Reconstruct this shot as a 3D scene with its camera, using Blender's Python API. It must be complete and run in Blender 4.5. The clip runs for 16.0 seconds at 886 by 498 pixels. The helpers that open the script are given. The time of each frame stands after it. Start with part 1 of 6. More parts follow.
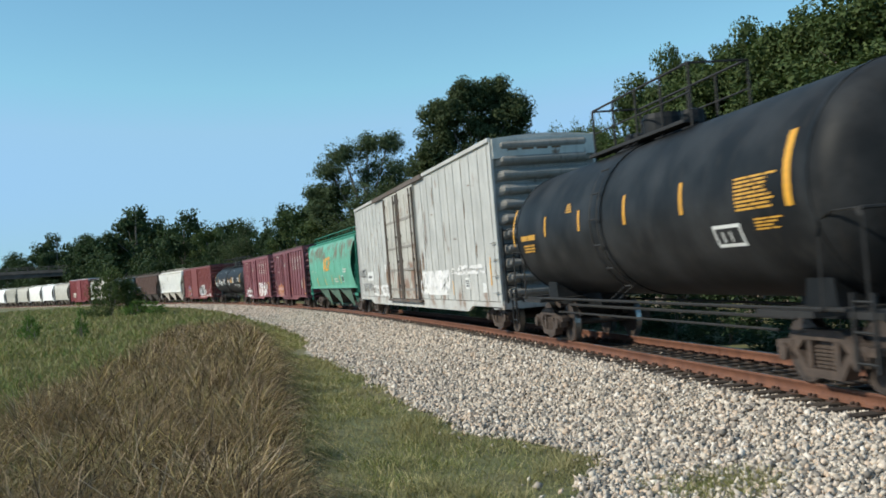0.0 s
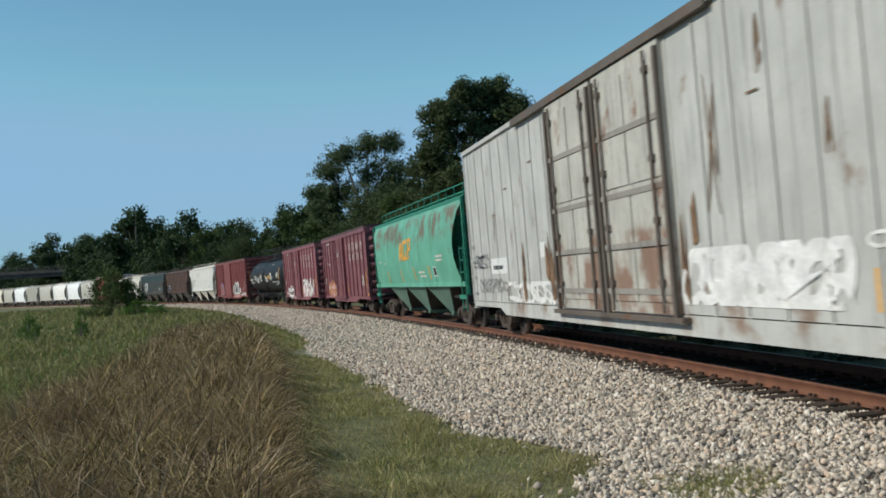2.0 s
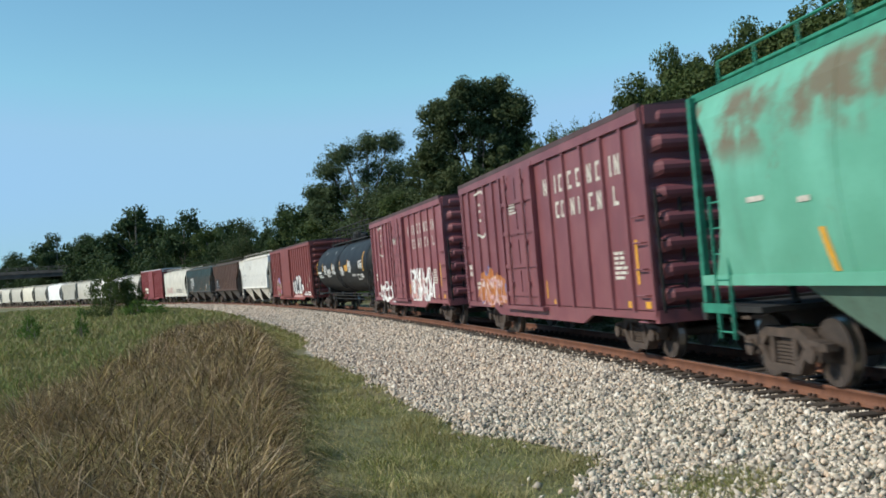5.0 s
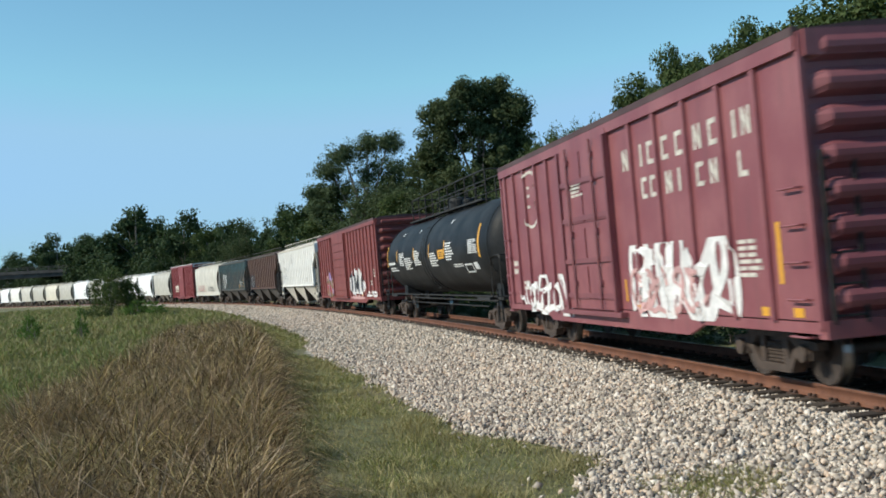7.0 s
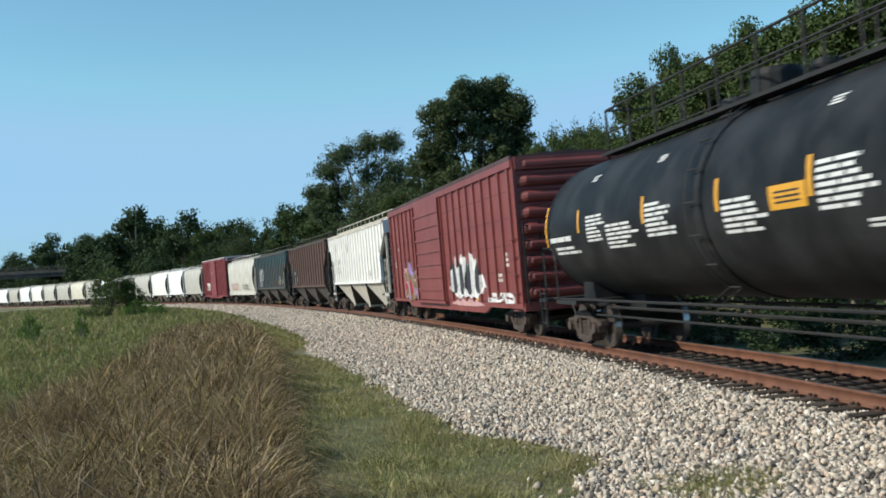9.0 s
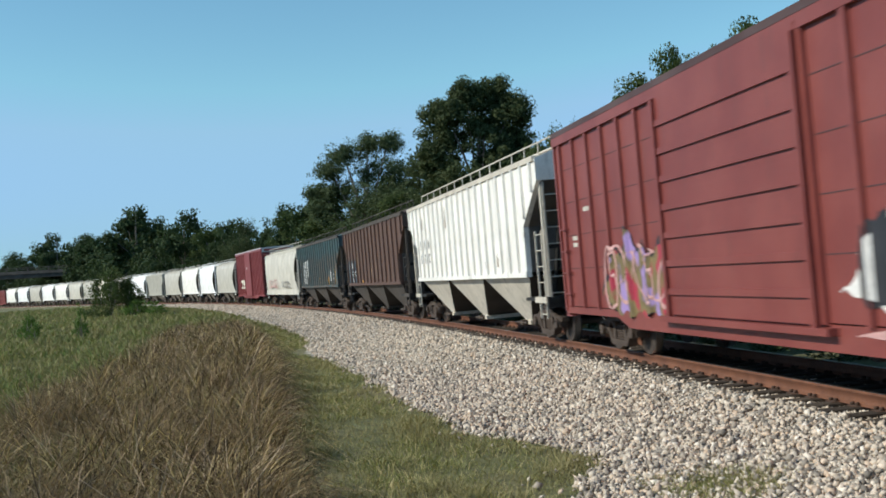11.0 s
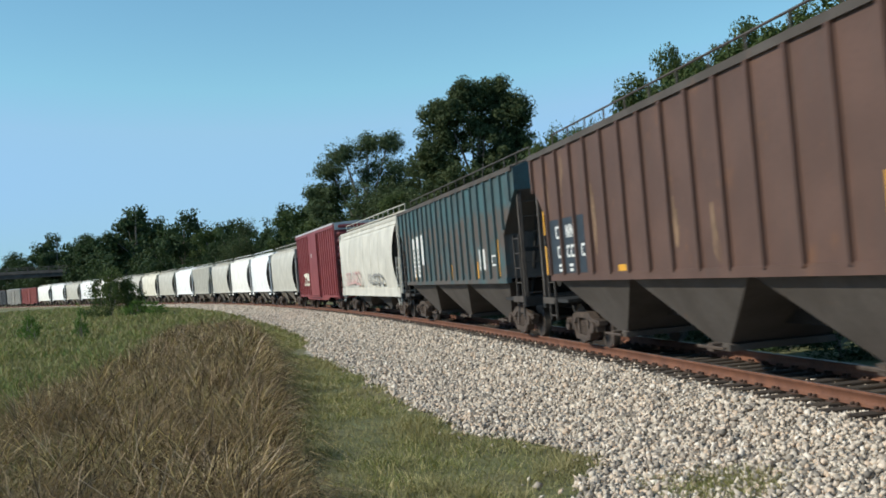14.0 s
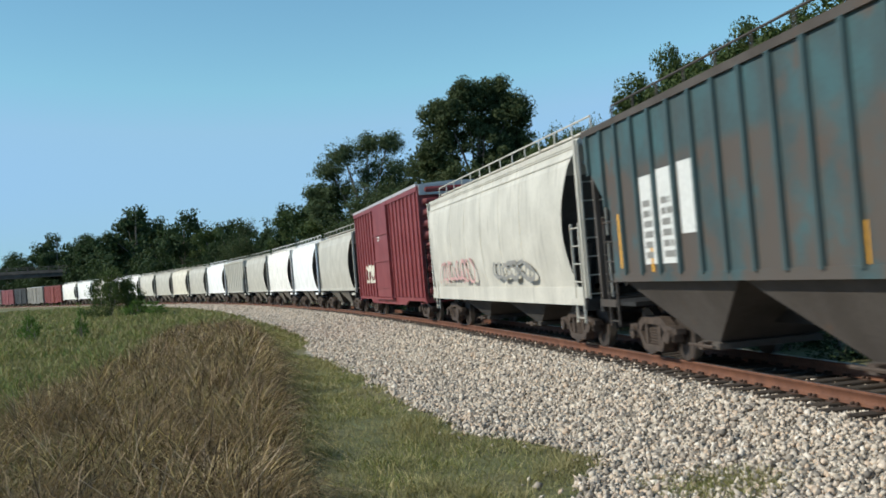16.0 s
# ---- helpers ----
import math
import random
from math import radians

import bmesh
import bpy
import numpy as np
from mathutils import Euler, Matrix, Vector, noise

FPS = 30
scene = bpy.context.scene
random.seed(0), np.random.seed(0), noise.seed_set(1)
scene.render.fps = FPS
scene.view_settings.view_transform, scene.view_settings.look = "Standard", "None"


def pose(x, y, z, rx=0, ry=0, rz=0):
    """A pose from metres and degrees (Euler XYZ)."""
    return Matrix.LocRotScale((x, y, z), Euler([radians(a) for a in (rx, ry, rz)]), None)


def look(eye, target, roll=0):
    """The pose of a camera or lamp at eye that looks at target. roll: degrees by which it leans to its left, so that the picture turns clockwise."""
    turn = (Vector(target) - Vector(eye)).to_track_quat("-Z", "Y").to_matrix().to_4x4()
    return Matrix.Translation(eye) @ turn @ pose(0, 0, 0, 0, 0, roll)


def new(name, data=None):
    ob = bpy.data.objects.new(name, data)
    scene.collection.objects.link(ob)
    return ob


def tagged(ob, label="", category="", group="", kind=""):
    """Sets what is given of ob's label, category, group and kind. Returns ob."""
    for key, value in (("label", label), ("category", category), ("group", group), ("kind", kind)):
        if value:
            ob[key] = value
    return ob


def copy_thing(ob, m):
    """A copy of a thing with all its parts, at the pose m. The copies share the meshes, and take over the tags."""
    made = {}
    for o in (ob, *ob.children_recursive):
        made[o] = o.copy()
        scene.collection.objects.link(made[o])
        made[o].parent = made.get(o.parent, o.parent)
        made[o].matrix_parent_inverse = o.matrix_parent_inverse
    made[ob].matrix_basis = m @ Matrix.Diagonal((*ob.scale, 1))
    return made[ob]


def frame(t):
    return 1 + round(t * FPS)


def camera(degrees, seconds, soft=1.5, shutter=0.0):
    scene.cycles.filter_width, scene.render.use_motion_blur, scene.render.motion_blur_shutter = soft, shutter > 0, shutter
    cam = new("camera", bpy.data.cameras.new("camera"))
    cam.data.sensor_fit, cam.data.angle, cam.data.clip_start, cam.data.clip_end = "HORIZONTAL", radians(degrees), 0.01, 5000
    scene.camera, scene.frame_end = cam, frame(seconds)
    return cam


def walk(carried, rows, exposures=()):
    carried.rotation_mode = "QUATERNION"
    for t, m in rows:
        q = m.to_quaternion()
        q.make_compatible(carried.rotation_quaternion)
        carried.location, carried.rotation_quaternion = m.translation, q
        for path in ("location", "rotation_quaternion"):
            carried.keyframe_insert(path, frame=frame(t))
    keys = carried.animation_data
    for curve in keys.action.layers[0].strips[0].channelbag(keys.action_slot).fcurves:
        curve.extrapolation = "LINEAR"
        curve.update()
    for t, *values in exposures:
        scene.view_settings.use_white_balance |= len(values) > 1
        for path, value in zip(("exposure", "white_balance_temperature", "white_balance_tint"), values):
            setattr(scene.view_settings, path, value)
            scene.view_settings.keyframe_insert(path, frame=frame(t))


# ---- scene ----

# camera: stands still on its tripod, leaning a little to one side
EYE = Vector((0.0, 0.0, 1.727))
PITCH, LEAN = 1.461, -3.235
cam = camera(45.5, 16.0, soft=1.7, shutter=0.35)
view = look(EYE, EYE + Vector((0, math.cos(radians(PITCH)), math.sin(radians(PITCH)))), LEAN)
walk(cam, [(0.0, view), (16.0, view)], exposures=[(t, e + 0.07, 6200, 5) for t, e in ((0, 0), (0.6, 0), (1.5, -0.27), (2.5, -0.36), (3.5, -0.24), (4.2, -0.1), (6.5, 0), (9.2, 0), (11.3, -0.1), (12, -0.27), (12.7, -0.38), (13.3, -0.2), (14, -0.03), (15, 0), (16, -0.08))])

# daylight: clear late-summer sky with a thin even haze, sun from the left and a little behind the camera
SUN_EL, SUN_X, SUN_Y = 34.0, -0.969, -0.241
world = bpy.data.worlds.new("sky")
scene.world = world
world.use_nodes = True
wn = world.node_tree.nodes
sky = wn.new("ShaderNodeTexSky")
sky.sky_type = "NISHITA"
sky.sun_disc = False
sky.sun_elevation = radians(SUN_EL)
sky.sun_rotation = math.atan2(SUN_X, SUN_Y)
sky.altitude, sky.air_density, sky.dust_density, sky.ozone_density = 50, 1.1, 0.0, 2.6
wn["Background"].inputs["Strength"].default_value = 0.112
tint, haze = wn.new("ShaderNodeMix"), wn.new("ShaderNodeMix")
for node, kind, share, colour in ((tint, "MULTIPLY", 1.0, (1.05, 1.3, 1.22, 1)), (haze, "DARKEN", 0.94, (3.05, 4.98, 7.9, 1))):
    # the haze holds the glare above the horizon down to an even pale blue
    node.data_type, node.blend_type = "RGBA", kind
    node.inputs[0].default_value = share
    node.inputs[7].default_value = colour
world.node_tree.links.new(sky.outputs[0], tint.inputs[6])
world.node_tree.links.new(tint.outputs[2], haze.inputs[6])
world.node_tree.links.new(haze.outputs[2], wn["Background"].inputs["Color"])
sun = new("sun", bpy.data.lights.new("sun", "SUN"))
sun.data.energy, sun.data.angle, sun.data.color = 4.5, radians(0.5), (1.0, 0.90, 0.76)
ch = math.cos(radians(SUN_EL))
sun_way = Vector((SUN_X * ch, SUN_Y * ch, math.sin(radians(SUN_EL))))
sun.matrix_world = look(sun_way * 50, (0, 0, 0))


# ---- the line of the track: heading by distance back along it ----
S_MIN, S_STEP = -60.0, 0.25
ss = np.arange(S_MIN, 640.0, S_STEP)
sc = np.clip(ss, -60, 300)
heading = 0.155884 + 0.00201456 * sc - 1.85857e-6 * sc**2 + 3.00934e-6 * np.maximum(0, sc - 80) ** 2 - 1.021e-5 * np.maximum(0, sc - 180) ** 2
i0 = int(round(-S_MIN / S_STEP))
track_x = -np.cumsum(np.sin(heading)) * S_STEP
track_y = np.cumsum(np.cos(heading)) * S_STEP
track_x += 6.428 - track_x[i0]
track_y += 10.0 - track_y[i0]
CANT = 0.02793
SPEED, SLOWING = 11.9278, -0.00426614


def on_track(s):
    """Centre of the track and heading at s."""
    return float(np.interp(s, ss, track_x)), float(np.interp(s, ss, track_y)), float(np.interp(s, ss, heading))


def beside(s, d, z=0.0):
    """A point d metres from the centre line on the camera's side."""
    x, y, a = on_track(s)
    return Vector((x - math.cos(a) * d, y - math.sin(a) * d, z))


def car_pose(s, half=6.0):
    """The pose of a car whose middle is at s: x forward, -y on the camera's side."""
    x0, y0, _ = on_track(s + half)
    x1, y1, _ = on_track(s - half)
    yaw = math.atan2(y1 - y0, x1 - x0)
    return Matrix.Translation(((x0 + x1) / 2, (y0 + y1) / 2, 0.7175 * math.sin(CANT))) @ Matrix.Rotation(yaw, 4, "Z") @ Matrix.Rotation(CANT, 4, "X")


def travelled(t):
    return SPEED * t + 0.5 * SLOWING * t * t


# ---- mesh helpers ----
def box(bm, x0, x1, y0, y1, z0, z1):
    v = [bm.verts.new(c) for c in ((x0, y0, z0), (x1, y0, z0), (x1, y1, z0), (x0, y1, z0), (x0, y0, z1), (x1, y0, z1), (x1, y1, z1), (x0, y1, z1))]
    for f in ((3, 2, 1, 0), (4, 5, 6, 7), (0, 1, 5, 4), (1, 2, 6, 5), (2, 3, 7, 6), (3, 0, 4, 7)):
        bm.faces.new([v[i] for i in f])
    return v


def rod(bm, a, b, r, sides=6):
    a, b = Vector(a), Vector(b)
    w = (b - a).normalized()
    u = w.orthogonal().normalized()
    n = w.cross(u)
    rings = []
    for p in (a, b):
        rings.append([bm.verts.new(p + (u * math.cos(2 * math.pi * k / sides) + n * math.sin(2 * math.pi * k / sides)) * r) for k in range(sides)])
    for k in range(sides):
        bm.faces.new((rings[0][k], rings[0][(k + 1) % sides], rings[1][(k + 1) % sides], rings[1][k]))
    bm.faces.new(rings[0][::-1])
    bm.faces.new(rings[1])


def disc(bm, cx, cy0, cy1, cz, r, sides=24, r1=None):
    """A cylinder along y."""
    r1 = r if r1 is None else r1
    a = [bm.verts.new((cx + r * math.cos(2 * math.pi * k / sides), cy0, cz + r * math.sin(2 * math.pi * k / sides))) for k in range(sides)]
    b = [bm.verts.new((cx + r1 * math.cos(2 * math.pi * k / sides), cy1, cz + r1 * math.sin(2 * math.pi * k / sides))) for k in range(sides)]
    for k in range(sides):
        bm.faces.new((a[k], a[(k + 1) % sides], b[(k + 1) % sides], b[k]))
    bm.faces.new(a[::-1])
    bm.faces.new(b)


def loft(bm, rings, cap=True, closed=True):
    """Faces between rings of points."""
    vs = [[bm.verts.new(p) for p in ring] for ring in rings]
    n = len(vs[0])
    for r0, r1 in zip(vs, vs[1:]):
        for k in range(n if closed else n - 1):
            bm.faces.new((r0[k], r0[(k + 1) % n], r1[(k + 1) % n], r1[k]))
    if cap:
        bm.faces.new(vs[0][::-1])
        bm.faces.new(vs[-1])
    return vs


def prism(bm, outline, y0, y1):
    """An outline in x, z drawn out along y."""
    loft(bm, [[(x, y0, z) for x, z in outline], [(x, y1, z) for x, z in outline]])


def mesh_of(name, bm, material, smooth=False):
    bmesh.ops.recalc_face_normals(bm, faces=bm.faces)
    me = bpy.data.meshes.new(name)
    bm.to_mesh(me)
    bm.free()
    me.materials.append(material)
    if smooth:
        me.shade_smooth()
    return me


def part(name, bm, material, parent, label="", smooth=False):
    ob = new(name, mesh_of(name, bm, material, smooth))
    ob.parent = parent
    if label:
        ob["label"] = label
    return ob


def again(ob, parent, m=None):
    """The same piece once more, on the same mesh."""
    o = new(ob.name.split(".")[0], ob.data)
    o.parent = parent
    if "label" in ob:
        o["label"] = ob["label"]
    if m is not None:
        o.matrix_basis = m
    return o


def from_arrays(name, verts, faces, material, smooth=False):
    """A mesh from arrays; faces all of one size."""
    me = bpy.data.meshes.new(name)
    verts, faces = np.asarray(verts, dtype=np.float32), np.asarray(faces, dtype=np.int32)
    nf, k = faces.shape
    me.vertices.add(len(verts))
    me.vertices.foreach_set("co", verts.ravel())
    me.loops.add(nf * k)
    me.loops.foreach_set("vertex_index", faces.ravel())
    me.polygons.add(nf)
    me.polygons.foreach_set("loop_start", np.arange(0, nf * k, k, dtype=np.int32))
    me.update(calc_edges=True)
    me.materials.append(material)
    if smooth:
        me.shade_smooth()
    return me


# ---- materials ----
class Nodes:
    """A short way to write node materials."""

    def __init__(self, name, rough=0.7, metal=0.0):
        self.m = bpy.data.materials.new(name)
        self.m.use_nodes = True
        self.t = self.m.node_tree
        self.bsdf = self.t.nodes["Principled BSDF"]
        self.bsdf.inputs["Roughness"].default_value = rough
        self.bsdf.inputs["Metallic"].default_value = metal
        self.co = self.t.nodes.new("ShaderNodeTexCoord").outputs["Object"]

    def link(self, a, b):
        self.t.links.new(a, b)

    def scaled(self, x, y, z):
        n = self.t.nodes.new("ShaderNodeMapping")
        n.inputs["Scale"].default_value = (x, y, z)
        self.link(self.co, n.inputs["Vector"])
        return n.outputs[0]

    def noise(self, scale, detail=4, rough=0.55, stretch=None):
        n = self.t.nodes.new("ShaderNodeTexNoise")
        n.inputs["Scale"].default_value, n.inputs["Detail"].default_value, n.inputs["Roughness"].default_value = scale, detail, rough
        self.link(self.scaled(*stretch) if stretch else self.co, n.inputs["Vector"])
        return n.outputs["Fac"]

    def steps(self, fac, lo, hi):
        n = self.t.nodes.new("ShaderNodeMapRange")
        n.inputs["From Min"].default_value, n.inputs["From Max"].default_value = lo, hi
        n.interpolation_type = "SMOOTHSTEP"
        self.link(fac, n.inputs["Value"])
        return n.outputs[0]

    def mix(self, fac, a, b, kind="MIX"):
        n = self.t.nodes.new("ShaderNodeMix")
        n.data_type, n.blend_type = "RGBA", kind
        for value, slot in ((fac, n.inputs[0]), (a, n.inputs[6]), (b, n.inputs[7])):
            if isinstance(value, bpy.types.NodeSocket):
                self.link(value, slot)
            else:
                slot.default_value = value if isinstance(value, (int, float)) else (*value[:3], 1)
        return n.outputs[2]

    def times(self, a, b):
        n = self.t.nodes.new("ShaderNodeMath")
        n.operation = "MULTIPLY"
        for value, slot in ((a, n.inputs[0]), (b, n.inputs[1])):
            if isinstance(value, bpy.types.NodeSocket):
                self.link(value, slot)
            else:
                slot.default_value = value
        return n.outputs[0]

    def height(self):
        n = self.t.nodes.new("ShaderNodeSeparateXYZ")
        self.link(self.co, n.inputs[0])
        return n.outputs[2]

    def random(self):
        return self.t.nodes.new("ShaderNodeObjectInfo").outputs["Random"]

    def island(self):
        return self.t.nodes.new("ShaderNodeNewGeometry").outputs["Random Per Island"]

    def colour(self, socket):
        self.link(socket, self.bsdf.inputs["Base Color"])

    def glow_through(self, share, tint=1.25):
        """Thin leaves and blades let some light pass."""
        src = self.bsdf.inputs["Base Color"].links[0].from_socket
        tr, mx = self.t.nodes.new("ShaderNodeBsdfTranslucent"), self.t.nodes.new("ShaderNodeMixShader")
        self.link(self.mix(0.5, src, (0.25 * tint, 0.27 * tint, 0.05), "SOFT_LIGHT"), tr.inputs["Color"])
        mx.inputs[0].default_value = share
        self.link(self.bsdf.outputs[0], mx.inputs[1])
        self.link(tr.outputs[0], mx.inputs[2])
        self.link(mx.outputs[0], self.t.nodes["Material Output"].inputs["Surface"])

    def bump(self, fac, strength=0.3, distance=0.01):
        n = self.t.nodes.new("ShaderNodeBump")
        n.inputs["Strength"].default_value, n.inputs["Distance"].default_value = strength, distance
        self.link(fac, n.inputs["Height"])
        self.link(n.outputs[0], self.bsdf.inputs["Normal"])


RUST = (0.13, 0.062, 0.028)
GRIME = (0.07, 0.06, 0.05)


def paint(name, base, rust=0.3, dirt=0.4, rough=0.55, rust_colour=RUST, faded=None, shift=0.0, band=None):
    """Weathered paint on steel: faded patches, grime streaks that run down, rust spots."""
    n = Nodes(name, rough)
    faded = faded or tuple(min(1, c * 1.18 + 0.02) for c in base)
    c = n.mix(n.steps(n.noise(0.9, 5), 0.35, 0.7), base, faded)
    c = n.mix(n.times(n.steps(n.noise(3.2, 4, 0.6, (1.9, 1.9, 0.22)), 0.5 + shift, 0.78 + shift), dirt), c, tuple(0.45 * b + 0.55 * g for b, g in zip(base, GRIME)))
    c = n.mix(n.times(n.steps(n.noise(14, 6, 0.65), 0.45, 0.8), dirt * 0.6), c, tuple(0.6 * b for b in base))
    if rust:
        r = n.times(n.steps(n.noise(1.6, 8, 0.68, (1, 1, 0.6)), 0.72 - 0.22 * rust, 0.80 - 0.15 * rust), min(1.0, 0.35 + rust))
        c = n.mix(r, c, rust_colour)
    if band:
        z0, z1, lo = band
        zone = n.times(n.steps(n.height(), z0, z0 + 0.5), n.steps(n.height(), z1, z1 - 0.25))
        c = n.mix(n.times(n.times(zone, n.steps(n.noise(1.1, 6, 0.62), lo, lo + 0.18)), 0.85), c, rust_colour)
    n.colour(c)
    n.bump(n.noise(5, 5), 0.12, 0.01)
    return n.m


def plain(name, base, rough=0.6, metal=0.0, vary=0.35, scale=9.0):
    n = Nodes(name, rough, metal)
    c = n.mix(n.steps(n.noise(scale, 5), 0.3, 0.75), tuple(b * (1 - vary) for b in base), tuple(min(1, b * (1 + vary * 0.6)) for b in base))
    c = n.mix(n.times(n.steps(n.noise(scale * 6, 3), 0.4, 0.7), 0.4), c, tuple(b * 0.6 for b in base))
    n.colour(c)
    n.bump(n.noise(scale * 4, 4), 0.2, 0.006)
    return n.m


# paints and metals
STEEL_DARK = plain("running_gear_steel", (0.082, 0.058, 0.044), 0.75, 0.0, 0.4, 7)
WHEEL_STEEL = plain("wheel_steel", (0.075, 0.058, 0.048), 0.6, 0.2, 0.4, 6)
TREAD = plain("polished_tread", (0.55, 0.54, 0.52), 0.3, 1.0, 0.1, 20)
UNDER = plain("underframe_black", (0.02, 0.0185, 0.017), 0.75, 0.0, 0.4, 6)
WHITE_MARK = plain("white_stencil", (0.72, 0.72, 0.69), 0.6, 0.0, 0.12, 14)
YELLOW_MARK = plain("yellow_stripe", (0.72, 0.36, 0.03), 0.5, 0.0, 0.15, 14)
BLACK_MARK = plain("black_stencil", (0.03, 0.03, 0.03), 0.6, 0.0, 0.2, 14)


def ground_height(s, d):
    """Height of the ground by distance from the track on the camera's side."""
    if d < 0:
        e = -d
        z = -0.27 + 0.028 * min(e, 1.9)
        return z if e < 2.0 else z - 0.5 * min(1, (e - 2.0) / 1.6)
    if d < 1.35:
        return -0.27
    if d < 1.7:
        return -0.27 + 0.07 * (d - 1.35) / 0.35
    if d < 4.2:
        u = (d - 1.7) / 2.5
        return -0.20 - 0.32 * (u * u * (3 - 2 * u) * 0.5 + u * 0.5)
    return -0.52 + 0.14 * min(1.0, (d - 4.2) / 4.0)


def rough_ground(x, y):
    return 0.10 * noise.noise((x * 0.11, y * 0.11, 3.1)) + 0.035 * noise.noise((x * 0.6, y * 0.6, 7.7))


def gravel_edge(s):
    """How far the gravel reaches from the track; tongues of grass run into it."""
    e = float(np.interp(s, (-10, 1, 2.2, 3.2, 4.2, 5, 5.6, 7, 10, 15, 21, 25, 27, 30, 40, 65, 100, 150, 200), (5.3, 5.2, 4.7, 4.35, 4.6, 5.0, 5.6, 5.45, 5.7, 5.9, 6.1, 7.0, 6.6, 5.8, 5.85, 5.9, 4.8, 3.6, 2.2)))
    return e + 0.22 * noise.noise((s * 0.9, 1.7, 0)) + 0.14 * noise.noise((s * 2.7, 5.1, 0))


def ground_material():
    n = Nodes("meadow_soil", 0.95)
    c = n.mix(n.steps(n.noise(0.35, 5), 0.35, 0.65), (0.13, 0.14, 0.05), (0.2, 0.17, 0.08))
    c = n.mix(n.steps(n.noise(6, 6), 0.4, 0.7), c, (0.085, 0.085, 0.035))
    n.colour(c)
    n.bump(n.noise(9, 6), 0.6, 0.05)
    return n.m


def gravel_material(name, island=False):
    n = Nodes(name, 0.9)
    if island:
        ramp = n.t.nodes.new("ShaderNodeValToRGB")
        n.link(n.island(), ramp.inputs[0])
        stops = [(0.0, (0.13, 0.115, 0.10)), (0.16, (0.30, 0.26, 0.215)), (0.36, (0.50, 0.425, 0.345)), (0.62, (0.65, 0.565, 0.46)), (0.8, (0.58, 0.43, 0.31)), (1.0, (0.82, 0.75, 0.65))]
        el = ramp.color_ramp.elements
        while len(el) < len(stops):
            el.new(0.5)
        for e, (p, col) in zip(el, stops):
            e.position, e.color = p, (*col, 1)
        c = n.mix(n.times(n.steps(n.noise(30, 4), 0.45, 0.7), 0.5), ramp.outputs[0], (0.24, 0.21, 0.18))
        n.colour(c)
        n.bump(n.noise(60, 4), 0.4, 0.004)
        return n.m
    v = n.t.nodes.new("ShaderNodeTexVoronoi")
    v.inputs["Scale"].default_value = 13
    n.link(n.co, v.inputs["Vector"])
    c = n.mix(n.steps(v.outputs["Color"], 0.2, 0.8), (0.40, 0.35, 0.28), (0.60, 0.54, 0.44))
    # gaps between the stones darkened, their shade put into the colour
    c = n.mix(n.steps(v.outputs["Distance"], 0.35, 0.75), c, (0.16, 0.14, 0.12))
    c = n.mix(n.times(n.steps(n.noise(0.5, 5), 0.4, 0.7), 0.35), c, (0.33, 0.28, 0.22))
    n.colour(c)
    n.bump(v.outputs["Distance"], -0.9, 0.05)
    return n.m


# ground: one sheet to the horizon, denser near the track
def build_ground():
    s_rows = [-45, -30, -20] + list(np.arange(-12, 60, 0.8)) + list(np.arange(60, 140, 2.5)) + list(np.arange(140, 330, 6)) + [345, 370, 420, 500, 620]
    d_cols = [-2500, -900, -300, -120, -60, -30, -18, -12, -8, -6, -4.5, -3.6, -2.8, -2.2, -1.6, -0.8, 0, 0.8, 1.55, 2.1, 2.7, 3.3, 3.9, 4.4, 5, 5.6, 6.3, 7, 7.8, 8.6, 9.5, 10.5, 12, 14, 17, 20, 25, 32, 42, 60, 90, 150, 300, 900, 2500]
    verts = []
    for s in s_rows:
        for d in d_cols:
            p = beside(s, d)
            z = ground_height(s, d)
            if abs(d) > 5:
                z += rough_ground(p.x, p.y) * min(1, (abs(d) - 5) / 3)
            if d < -20:
                z += min(3.0, (-d - 20) * 0.03)
            verts.append((p.x, p.y, z))
    n = len(d_cols)
    faces = [(i * n + j, i * n + j + 1, (i + 1) * n + j + 1, (i + 1) * n + j) for i in range(len(s_rows) - 1) for j in range(n - 1)]
    me = from_arrays("ground", verts, faces, ground_material(), True)
    ob = new("ground", me)
    return tagged(ob, "rough meadow soil under green and dry grass beside the railway", "ground", kind="structure")


# the far fields that carry the ground out to the horizon on all sides
def build_plain():
    verts, faces = [], []
    rings = [0, 60, 200, 600, 2000, 4800]
    for r in rings:
        for k in range(48):
            a = 2 * math.pi * k / 48
            verts.append((-60 + r * math.cos(a), 120 + r * math.sin(a), -1.1))
    for i in range(len(rings) - 1):
        for k in range(48):
            faces.append((i * 48 + k, i * 48 + (k + 1) % 48, (i + 1) * 48 + (k + 1) % 48, (i + 1) * 48 + k))
    ob = new("backdrop_field", from_arrays("backdrop_field", verts, faces, ground_material()))
    return tagged(ob, "distant green field reaching out to the horizon", "field", kind="structure")


